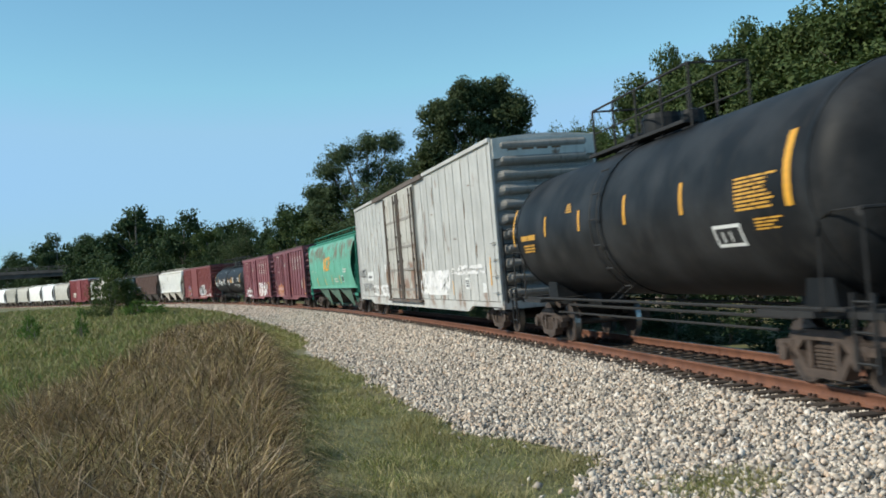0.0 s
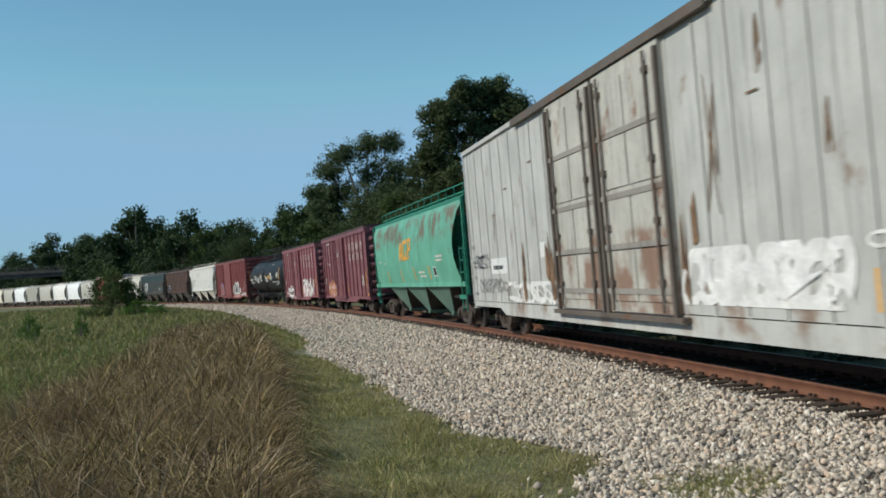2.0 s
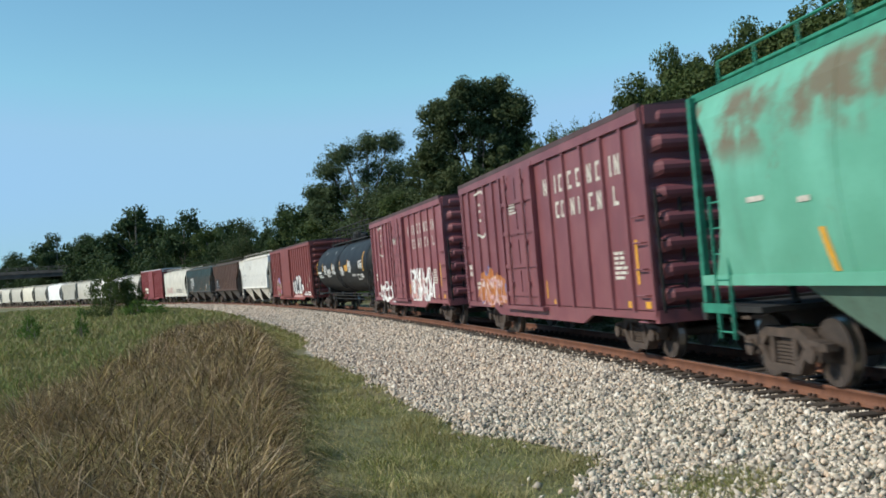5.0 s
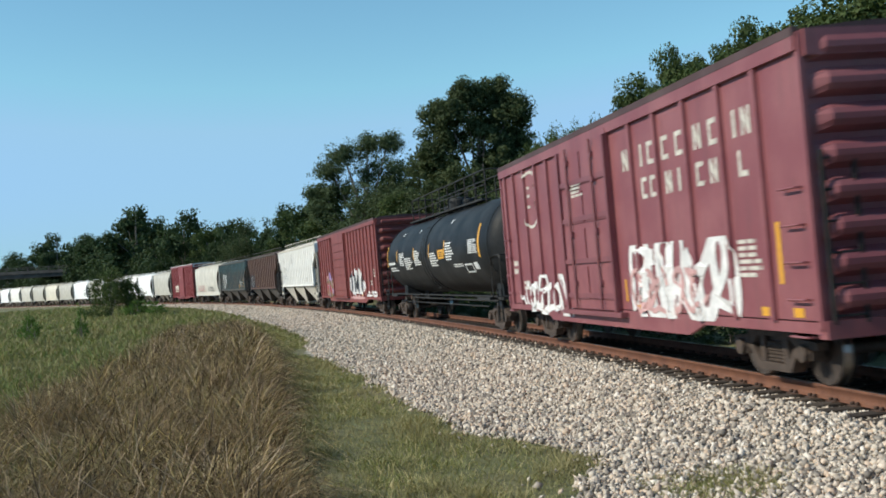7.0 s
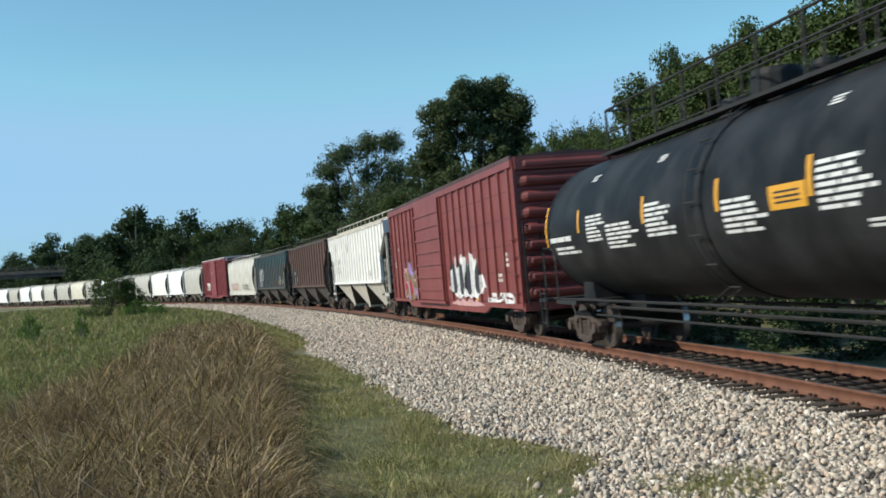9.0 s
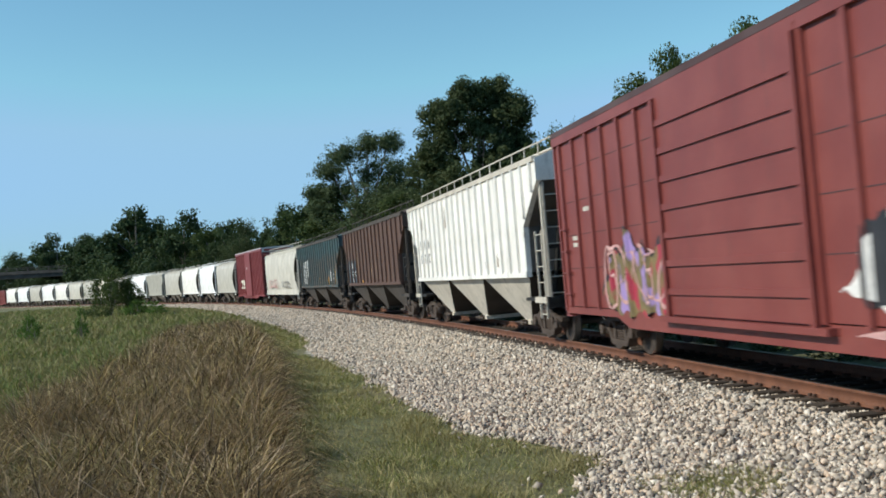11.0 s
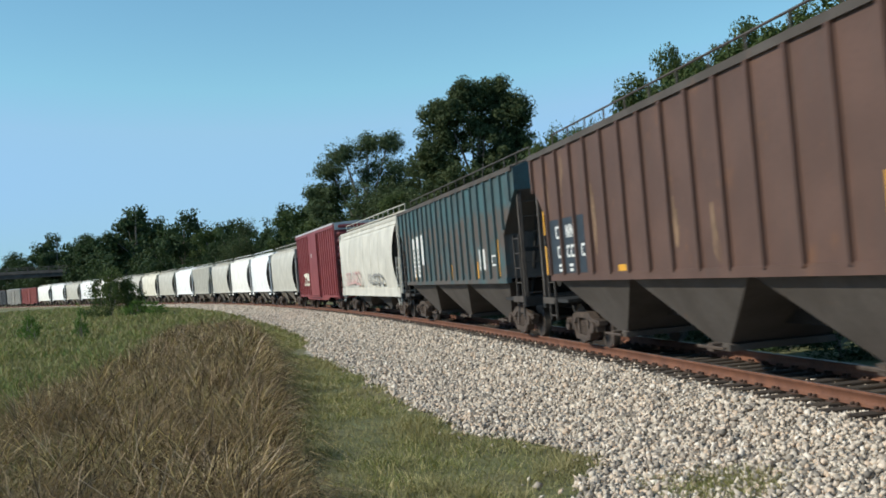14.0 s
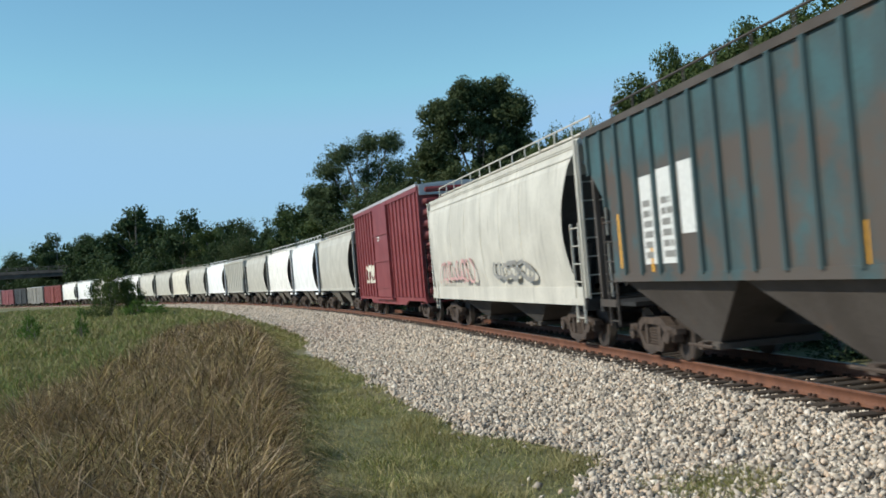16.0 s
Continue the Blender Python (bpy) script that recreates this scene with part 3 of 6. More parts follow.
    for i in range(bays):
        x0 = -span / 2 + span * i / bays
        x1 = x0 + span / bays
        xm = (x0 + x1) / 2
        bm = bmesh.new()
        top_b = 1.42 if not curved else 1.34
        g = 0.30
        up = [(x0 + 0.06, -top_b, sill - 0.1), (x1 - 0.06, -top_b, sill - 0.1), (x1 - 0.06, top_b, sill - 0.1), (x0 + 0.06, top_b, sill - 0.1)]
        down = [(xm - g, -0.84, 0.42), (xm + g, -0.84, 0.42), (xm + g, 0.84, 0.42), (xm - g, 0.84, 0.42)]
        loft(bm, [up, down,
                  [(xm - g - 0.08, -0.9, 0.40), (xm + g + 0.08, -0.9, 0.40), (xm + g + 0.08, 0.9, 0.40), (xm - g - 0.08, 0.9, 0.40)],
                  [(xm - g - 0.08, -0.9, 0.30), (xm + g + 0.08, -0.9, 0.30), (xm + g + 0.08, 0.9, 0.30), (xm - g - 0.08, 0.9, 0.30)]])
        bay = part("hopper_bay", bm, low_mat, car)
        # sheets over the end slopes, painted black where shade falls
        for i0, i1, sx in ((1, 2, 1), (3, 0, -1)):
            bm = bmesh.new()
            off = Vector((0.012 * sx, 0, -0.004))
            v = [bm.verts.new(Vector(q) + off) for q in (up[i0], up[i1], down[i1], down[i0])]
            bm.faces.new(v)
            part("chute_slope", bm, CHUTE_SHADE, bay, "sloping chute sheet coloured black for the shade under the car")
        if near:
            bm = bmesh.new()
            rod(bm, (xm - 0.5, -1.04, 0.36), (xm + 0.5, -1.04, 0.36), 0.03)
            box(bm, xm - 0.1, xm + 0.1, -1.06, -0.88, 0.3, 0.42)
            part("outlet_gate", bm, STEEL_DARK, bay)
    # ends: posts, ladders, platforms
    for sgn in (-1, 1):
        x = sgn * (half - 0.12)
        for y in (-1.38, 1.38):
            bm = bmesh.new()
            box(bm, x - 0.06, x + 0.06, y - 0.05, y + 0.05, 1.05, eave)
            part("end_post", bm, deck_mat, car)
        bm = bmesh.new()
        box(bm, min(x - sgn * 1.9, x + sgn * 0.1), max(x - sgn * 1.9, x + sgn * 0.1), -1.42, 1.42, 1.0, 1.08)
        box(bm, x - 0.08, x + 0.08, -1.45, 1.45, 0.86, 1.12)
        part("end_platform", bm, UNDER, car)
        for y in (-1.44, 1.44):
            bm = bmesh.new()
            box(bm, min(x - sgn * 0.95, x), max(x - sgn * 0.95, x), y - 0.03, y + 0.03, 0.97, 1.11)
            part("platform_edge", bm, deck_mat, car)
        if near:
            bm = bmesh.new()
            for y in (-0.75, 0.75):
                rod(bm, (x - sgn * 1.6, y, 1.08), (x - sgn * 0.25, y, eave - 0.4), 0.06)
            box(bm, x - 0.05, x + 0.05, -1.38, 1.38, 2.25, 2.37)
            disc(bm, x - sgn * 0.9, -0.2, 0.5, 1.5, 0.24, 14)
            part("end_brace", bm, UNDER if near else deck_mat, car)
            add_ladder(car, x + sgn * 0.07, -1.36 if sgn > 0 else 0.75, 1.2, eave - 0.1, deck_mat, "y", 0.5)
            add_ladder(car, x - sgn * 0.55, -1.45, 0.7, 2.6, deck_mat, "x", 0.5)
    # roof walk with its railing
    if rail:
        for y in (-0.95, 0.95):
            bm = bmesh.new()
            top, x0 = eave + 0.52, half - 0.25
            rod(bm, (-x0, y, top), (x0, y, top), 0.022, 5)
            k = max(6, int(2 * half / 1.25))
            for i in range(k + 1):
                x = -x0 + 2 * x0 * i / k
                box(bm, x - 0.022, x + 0.022, y - 0.012, y + 0.012, eave + 0.1, top)
            part("roof_railing", bm, deck_mat, car)
        bm = bmesh.new()
        for y in (-0.72, 0.72):
            box(bm, -half + 0.3, half - 0.3, y - 0.2, y + 0.2, eave + 0.24, eave + 0.28)
        box(bm, -half + 0.8, half - 0.8, -0.28, 0.28, eave + 0.2, eave + 0.34)
        part("roof_walk", bm, deck_mat, car)
    add_underframe(car, half - 0.05, 0.98)
    for sgn in (-1, 1):
        add_truck(car, sgn * (half - truck_in), spin)
    return car, half


# ---- tank cars ----
def tank_car(s0, s1, radius, centre, mat, label, railing, spin=True, middle=0.0):
    car, half = new_car("tank_car", s0, s1, label, "freight car", "cars of the freight train")
    n = 40
    bm = bmesh.new()
    stations = []
    head = 0.75
    for k in range(7):
        a = math.pi / 2 * k / 6
        stations.append((-half + head - head * math.cos(a), radius * max(0.02, math.sin(a))))
    stations += [(x, radius) for x in np.linspace(-half + head, half - head, 12)[1:-1]]
    stations += [(-x, r) for x, r in stations[:7][::-1]]
    loft(bm, [[(x, r * math.cos(2 * math.pi * q / n), centre + r * math.sin(2 * math.pi * q / n)) for q in range(n)] for x, r in stations])
    tank = part("tank", bm, mat, car, "", True)
    for x in (middle, -half + head + 0.05, half - head - 0.05):
        bm = bmesh.new()
        wd, up = (0.16, 0.02) if x == middle else (0.05, 0.012)
        loft(bm, [[(x + q, (radius + u) * math.cos(2 * math.pi * k / n), centre + (radius + u) * math.sin(2 * math.pi * k / n)) for k in range(n)] for q, u in ((-wd, 0.0), (-wd, up), (wd, up), (wd, 0.0))], cap=False)
        part("tank_band", bm, mat, tank, "", False)
    # stub sills, saddles, walkway along the foot
    for sgn in (-1, 1):
        bm = bmesh.new()
        xa, xb = sgn * (half - 3.4), sgn * (half + 0.25)
        box(bm, min(xa, xb), max(xa, xb), -0.3, 0.3, 0.82, 1.16)
        xs = sgn * (half - 1.7)
        prism(bm, [(xs - 0.42, 1.0), (xs + 0.42, 1.0), (xs + 0.3, 1.6), (xs - 0.3, 1.6)], -0.95, 0.95)
        part("saddle", bm, mat, car)
        bm = bmesh.new()
        box(bm, min(xs - 0.75, xs + 0.75) , max(xs - 0.75, xs + 0.75), -1.5, 1.5, 0.98, 1.06)
        xe = sgn * (half + 0.2)
        box(bm, xe - 0.35, xe + 0.35, -1.5, 1.5, 1.0, 1.08)
        part("end_platform", bm, UNDER, car)
        bm = bmesh.new()
        xe = sgn * (half + 0.15)
        rod(bm, (xe, -1.42, 2.25), (xe, 1.42, 2.25), 0.025)
        part("end_railing", bm, UNDER, car)
        for y in (-1.42, 1.42):
            # a hoop bent over the corner of the platform
            hoop = [(xe - sgn * 1.0, y, 1.05), (xe - sgn * 0.98, y, 1.95), (xe - sgn * 0.85, y, 2.17), (xe - sgn * 0.6, y, 2.25), (xe - sgn * 0.1, y, 2.25), (xe, y, 2.15), (xe, y, 1.05)]
            bm = bmesh.new()
            loft(bm, [[(px + 0.025 * math.cos(q), py + 0.025 * math.sin(q), pz + 0.02 * math.cos(q)) for q in (0.3, 1.9, 3.4, 5.0)] for px, py, pz in hoop])
            part("end_railing", bm, UNDER, car)
        add_ladder(car, xe - 0.2, -1.5, 0.5, 1.2, UNDER, "x", 0.42)
    for y in (-1.38, 1.38):
        bm = bmesh.new()
        rod(bm, (-half + 0.4, y, 1.08), (half - 0.4, y, 1.08), 0.026)
        part("handrail", bm, UNDER, car)
        for q, z, r in ((0.8, 0.74, 0.022), (0.6, 0.88, 0.03)):
            bm = bmesh.new()
            rod(bm, (-half + 2.6, y * q, z), (half - 2.6, y * q, z), r)
            part("brake_pipe", bm, UNDER, car)
    # ladder at the middle, bent over the shell
    steps = [radians(a) for a in range(-52, 75, 9)]
    ladder = None
    for dx in (middle - 0.22, middle + 0.22):
        pts = [(-1.4, 1.05)] + [(-(radius + 0.1) * math.cos(a), centre + (radius + 0.1) * math.sin(a)) for a in steps]
        bm = bmesh.new()
        loft(bm, [[(dx + 0.02 * math.cos(q), yy + 0.014 * math.sin(q), zz + 0.014 * math.sin(q)) for q in (0, 1.57, 3.14, 4.71)] for yy, zz in pts])
        if ladder is None:
            ladder = part("ladder", bm, UNDER, car)
        else:
            part("stile", bm, UNDER, ladder)
    bm = bmesh.new()
    rod(bm, (middle - 0.22, 0, 0), (middle + 0.22, 0, 0), 0.018, 5)
    rung = part("rung", bm, UNDER, ladder)
    for i, a in enumerate(steps[::2]):
        o = rung if i == 0 else again(rung, ladder)
        o.location = (0, -(radius + 0.1) * math.cos(a), centre + (radius + 0.1) * math.sin(a))
    # top platform, railing, valve housings
    top = centre + radius
    for x0, x1, hi in railing:
        x0, x1 = x0 + middle, x1 + middle
        bm = bmesh.new()
        for y in (-0.55, 0.55):
            box(bm, x0, x1, y - 0.16, y + 0.16, top - 0.02, top + 0.04)
            k = max(1, int((x1 - x0) / 1.3))
            for i in range(k + 1):
                x = x0 + (x1 - x0) * i / k
                rod(bm, (x, y, top - 0.1), (x, y, top + hi), 0.025, 5)
            rod(bm, (x0, y, top + hi), (x1, y, top + hi), 0.025, 5)
            rod(bm, (x0, y, top + hi * 0.5), (x1, y, top + hi * 0.5), 0.018, 5)
        for x in (x0, x1):
            rod(bm, (x, -0.55, top + hi), (x, 0.55, top + hi), 0.025, 5)
        part("top_railing", bm, UNDER, car)
    for x, r, hh in ((middle, 0.42, 0.5), (middle + 1.4, 0.22, 0.35), (middle - 1.5, 0.26, 0.3)):
        bm = bmesh.new()
        loft(bm, [[(x + q * math.cos(2 * math.pi * k / 16), q * math.sin(2 * math.pi * k / 16), zz) for k in range(16)] for q, zz in ((r, top - 0.05), (r, top + hh * 0.8), (r * 0.9, top + hh), (r * 0.3, top + hh + 0.03))])
        part("valve_housing", bm, mat, tank)
    for sgn in (-1, 1):
        bm = bmesh.new()
        xe = sgn * (half + 0.25)
        box(bm, min(xe, xe + sgn * 0.3), max(xe, xe + sgn * 0.3), -0.07, 0.07, 0.74, 0.9)
        box(bm, min(xe + sgn * 0.25, xe + sgn * 0.55), max(xe + sgn * 0.25, xe + sgn * 0.55), -0.14, 0.14, 0.7, 0.95)
        part("coupler", bm, STEEL_DARK, car)
        add_truck(car, sgn * (half - 1.55), spin)
    return car, half


def tank_marks(car, name, bars, radius, centre, mat, label=""):
    """Painted bars that follow the shell: (x0, x1, height up, height down) as angles in degrees above the middle."""
    bm = bmesh.new()
    for x0, x1, a0, a1 in bars:
        k = max(1, int(abs(a1 - a0) / 4))
        r = radius + 0.006
        loft(bm, [[(x, -r * math.cos(radians(a)), centre + r * math.sin(radians(a))) for x in (x0, x1)] for a in [a0 + (a1 - a0) * i / k for i in range(k + 1)]], cap=False, closed=False)
    return part(name, bm, mat, car, label)


# ---- the train, from the front car back ----
BLACK_TANK = paint("black_tank_paint", (0.011, 0.012, 0.013), 0.0, 0.5, 0.52)
BLACK_TANK.node_tree.nodes["Principled BSDF"].inputs["Specular IOR Level"].default_value = 0.12
WHITE_CAR = paint("weathered_white_paint", (0.43, 0.425, 0.395), 0.5, 0.55, 0.6, (0.2, 0.11, 0.06), band=(0.4, 1.6, 0.5))
PALE_HEADER = paint("rust_stained_pale_header", (0.55, 0.53, 0.47), 0.75, 0.5, 0.6, (0.2, 0.11, 0.06))
GRIMY_WHITE = paint("grimy_white_end", (0.25, 0.23, 0.20), 0.6, 0.9, 0.7, (0.12, 0.075, 0.05))
DOOR_WORN = paint("worn_door_paint", (0.43, 0.41, 0.36), 0.6, 0.9, 0.65, (0.2, 0.10, 0.055), band=(0.3, 2.5, 0.41))
DOOR_BARS = paint("rusted_door_bars", (0.10, 0.078, 0.06), 0.8, 0.7, 0.7)
GREEN_CAR = paint("faded_green_paint", (0.112, 0.335, 0.228), 0.45, 0.4, 0.55, (0.15, 0.085, 0.045), (0.15, 0.42, 0.30), 0.0, (2.9, 4.2, 0.42))
GREEN_DARK = plain("green_ironwork", (0.03, 0.22, 0.14), 0.6)
GREEN_LOW = paint("grimy_green_paint", (0.095, 0.17, 0.125), 0.3, 0.8, 0.7)
MAROON = paint("maroon_paint", (0.21, 0.063, 0.072), 0.3, 0.45, 0.5, (0.12, 0.055, 0.04), (0.27, 0.098, 0.102))
MAROON_DARK = paint("deep_maroon_paint", (0.172, 0.054, 0.063), 0.3, 0.45, 0.5, (0.11, 0.05, 0.035), (0.22, 0.078, 0.084))
RED_CAR = paint("oxide_red_paint", (0.185, 0.042, 0.036), 0.2, 0.3, 0.5, (0.1, 0.04, 0.03), (0.23, 0.06, 0.05))
RED_TALL = paint("red_tall_car_paint", (0.19, 0.030, 0.030), 0.3, 0.35, 0.5, (0.12, 0.05, 0.03))
WHITE_HOPPER = paint("white_hopper_paint", (0.78, 0.76, 0.71), 0.34, 0.65, 0.6, (0.3, 0.22, 0.15))
CREAM_HOPPER = paint("cream_hopper_paint", (0.52, 0.495, 0.43), 0.2, 0.55, 0.6, (0.3, 0.22, 0.15))
GREY_HOPPER = paint("pale_grey_hopper_paint", (0.44, 0.42, 0.365), 0.1, 0.35, 0.6)
BRIGHT_HOPPER = paint("bright_white_hopper_paint", (0.80, 0.80, 0.79), 0.05, 0.15, 0.5)
RUSTY_WHITE = paint("rust_streaked_hopper_paint", (0.62, 0.58, 0.48), 0.5, 0.4, 0.6, (0.35, 0.2, 0.09))
BROWN_HOPPER = paint("brown_hopper_paint", (0.088, 0.047, 0.034), 0.6, 0.6, 0.65, (0.15, 0.072, 0.038), (0.115, 0.062, 0.045))
BLUE_HOPPER = paint("blue_grey_hopper_paint", (0.050, 0.072, 0.074), 0.75, 0.8, 0.65, (0.095, 0.07, 0.055), (0.052, 0.115, 0.125), 0.0, (0.9, 3.6, 0.36))
GRIMY_LOW = paint("grimy_underbody_paint", (0.15, 0.13, 0.105), 0.4, 0.9, 0.8)
PALE_LOW = paint("stained_pale_underbody", (0.50, 0.46, 0.39), 0.4, 0.8, 0.8)
DARK_LOW = paint("dark_underbody_paint", (0.058, 0.047, 0.039), 0.4, 0.9, 0.8)
ROOF_DARK = paint("dark_roof_paint", (0.06, 0.03, 0.03), 0.3, 0.5, 0.7)
ROOF_PALE = paint("galvanised_roof", (0.42, 0.43, 0.44), 0.15, 0.4, 0.5)
GREY_BOX = paint("grey_box_car_paint", (0.22, 0.21, 0.19), 0.3, 0.5, 0.6)
DARK_BOX = paint("dark_box_car_paint", (0.03, 0.032, 0.036), 0.2, 0.4, 0.6)


def spaced(half, step, inset=0.45):
    n = max(2, round((2 * half - 2 * inset) / step))
    return [-half + inset + (2 * half - 2 * inset) * i / n for i in range(n + 1)]


tank_1, h1 = tank_car(2.2, 18.1, 1.52, 2.62, BLACK_TANK, "black tank car with yellow stripes and stencils", [(-2.6, 2.6, 1.0)], True, -0.72)

worn = {"mat": DOOR_WORN, "frame": DOOR_BARS, "rail_mat": GRIMY_WHITE, "rails": (1.3, 2.1, 3.0, 4.1), "rods": (), "panels": (2, 4), "label": "rust-stained plug door with lock rods"}
hb = (46.75 - 19.6) / 2
box_2, h2 = box_car(19.6, 46.75, 5.38, 0.95, WHITE_CAR, WHITE_CAR, "long weathered white box car with twin plug doors and spray paint", [(-4.05, -0.98, dict(worn, rods=(-3.6, -1.4))), (-0.8, 2.5, dict(worn, rods=(-0.35, 2.05)))], spaced(hb, 1.05), 11, 0.03, 0.018, end_mat=GRIMY_WHITE, sill_mat=WHITE_CAR, header=(0.5, PALE_HEADER))

hop_3, h3 = hopper_car(47.9, 66.2, 4.25, 1.50, GREEN_CAR, "faded green covered hopper car with curved sides and rust stains", 3, True, 1.35, 0, True, GREEN_LOW, GREEN_DARK, end_mat=GREEN_DARK)

plug = {"mat": MAROON, "frame": MAROON_DARK, "rails": (1.2, 1.9, 2.75, 3.5), "panels": (2, 4), "label": "maroon plug door with lock rods"}
hb = (83.2 - 68.0) / 2
POSTS = (-7.3, -6.42, -5.4, -4.34, -3.35, 1.98, 3.14, 4.34, 5.56, 6.66)
box_4, h4 = box_car(68.0, 83.2, 4.42, 0.95, MAROON_DARK, ROOF_DARK, "dark maroon box car with outside posts and orange spray paint", [(-2.24, 0.86, dict(plug, mat=MAROON_DARK, rods=(-1.5, 0.1)))], POSTS, 8)
box_5, h5 = box_car(86.35, 101.95, 4.42, 0.95, MAROON, ROOF_DARK, "maroon box car with outside posts, white lettering and spray paint", [(-2.24, 0.86, dict(plug, rods=(-1.5, 0.1)))], POSTS, 8)

tank_6, h6 = tank_car(103.4, 122.5, 1.50, 2.58, BLACK_TANK, "black tank car with orange stripes and white stencils", [(-6.5, 6.0, 0.95)], True, -0.4)

slide = {"mat": RED_CAR, "frame": RED_CAR, "rails": (1.3, 1.75, 2.2, 2.65, 3.1, 3.55, 4.0), "label": "red sliding door with pressed ribs"}
hb = (144.55 - 124.55) / 2
box_7, h7 = box_car(124.55, 144.55, 4.62, 0.95, RED_CAR, ROOF_DARK, "oxide red box car with outside posts and spray paint", [(-3.8, 0.9, slide)], spaced(hb, 0.95), 9)

hop_8, h8 = hopper_car(146.2, 163.9, 4.40, 1.72, WHITE_HOPPER, "white covered hopper car with ribbed sides and dirt streaks", 3, False, 1.4, 22, True, PALE_LOW, PALE_LOW, truck_in=1.45)
hop_9, h9 = hopper_car(165.2, 182.3, 4.42, 1.62, BROWN_HOPPER, "brown covered hopper car with ribbed sides and rust", 3, False, 1.3, 17, True, DARK_LOW, DARK_LOW)
hop_10, h10 = hopper_car(183.9, 201.85, 4.40, 1.58, BLUE_HOPPER, "blue-grey covered hopper car with ribbed sides and grime", 3, False, 1.35, 21, True, DARK_LOW, DARK_LOW)
# its bays take the near-black colour for the shade below the skirt
hop_11, h11 = hopper_car(202.7, 219.9, 4.42, 1.32, CREAM_HOPPER, "cream covered hopper car with curved sides and pink spray paint", 2, True, 1.0, 0, True, CHUTE_SHADE, CREAM_HOPPER, skirt=0.36, ledges=True)
box_12, h12 = box_car(221.06, 237.2, 5.2, 0.98, RED_TALL, ROOF_PALE, "tall red box car with a pale roof and yellow spray paint", [(-2.3, 1.7, dict(slide, mat=RED_TALL, frame=RED_TALL, rails=(1.4, 2.6, 3.8)))], spaced(8.07, 0.8), 10, spin=False, header=(0.35, ROOF_PALE))

# the string of short hopper cars behind
small = [(239.1, 252.1, GREY_HOPPER, "pale grey"), (253.1, 264.3, BRIGHT_HOPPER, "bright white"), (265.2, 277.6, WHITE_HOPPER, "white"), (278.6, 290.9, GREY_HOPPER, "pale grey"), (292.0, 304.6, GREY_HOPPER, "ribbed grey"), (305.7, 317.9, BRIGHT_HOPPER, "bright white"), (319.1, 331.4, GREY_HOPPER, "pale grey"), (332.6, 344.4, RUSTY_WHITE, "rust-streaked white"), (345.3, 357.3, GREY_HOPPER, "pale grey"), (358.6, 369.8, CREAM_HOPPER, "cream"), (370.9, 382.5, WHITE_HOPPER, "white"), (383.6, 395.2, BRIGHT_HOPPER, "bright white"), (396.3, 408.0, GREY_HOPPER, "pale grey"), (409.4, 421.3, BRIGHT_HOPPER, "bright white"), (423.0, 435.0, WHITE_HOPPER, "white")]
for a, b, mat, word in small:
    ribbed = word.startswith("ribbed")
    hopper_car(a, b, 4.42, 1.35, mat, word + " short covered hopper car far down the train", 2, not ribbed, 1.25, 11 if ribbed else 0, True, GRIMY_LOW, mat, False, False)
for a, b, mat, roof, words in ((436.1, 452.0, RED_CAR, ROOF_DARK, "red box car near the end of the visible train"), (453.6, 469.5, GREY_BOX, ROOF_PALE, "grey box car near the end of the visible train"), (471.0, 484.0, DARK_BOX, ROOF_DARK, "dark grey box car near the end of the visible train"), (485.5, 500.0, MAROON, ROOF_DARK, "red box car near the end of the visible train"), (501.5, 516.0, GREY_BOX, ROOF_PALE, "grey box car at the end of the visible train")):
    box_car(a, b, 4.5, 0.95, mat, roof, words, [(-1.5, 1.5, dict(slide, mat=mat, frame=mat, rails=(1.4, 2.6, 3.8)))], spaced((b - a) / 2, 1.3), 8, near=False, spin=False)


# ---- trees, shrubs and grass ----
def leaf_material(name, dark, light, pale=None):
    n = Nodes(name, 0.75)
    c = n.mix(n.island(), dark, light)
    c = n.mix(n.times(n.steps(n.noise(0.35, 4), 0.4, 0.65), 0.5), c, tuple(b * 0.8 for b in dark))
    if pale:
        c = n.mix(n.times(n.steps(n.noise(0.9, 3), 0.5, 0.7), 0.6), c, pale)
    n.colour(c)
    n.glow_through(0.28)
    n.bsdf.inputs["Specular IOR Level"].default_value = 0.25
    return n.m


BARK = plain("grey_brown_bark", (0.22, 0.19, 0.16), 0.9, 0.0, 0.4, 4)
LEAF_DEEP = leaf_material("oak_leaves", (0.05, 0.074, 0.03), (0.11, 0.135, 0.058))
LEAF_MID = leaf_material("wood_leaves", (0.046, 0.078, 0.022), (0.112, 0.14, 0.046))
LEAF_PALE = leaf_material("feathery_leaves", (0.065, 0.098, 0.045), (0.125, 0.16, 0.08))
LEAF_SHRUB = leaf_material("shrub_leaves", (0.06, 0.125, 0.022), (0.15, 0.24, 0.055))
LEAF_FAR = leaf_material("far_wood_leaves", (0.032, 0.058, 0.024), (0.072, 0.104, 0.042))


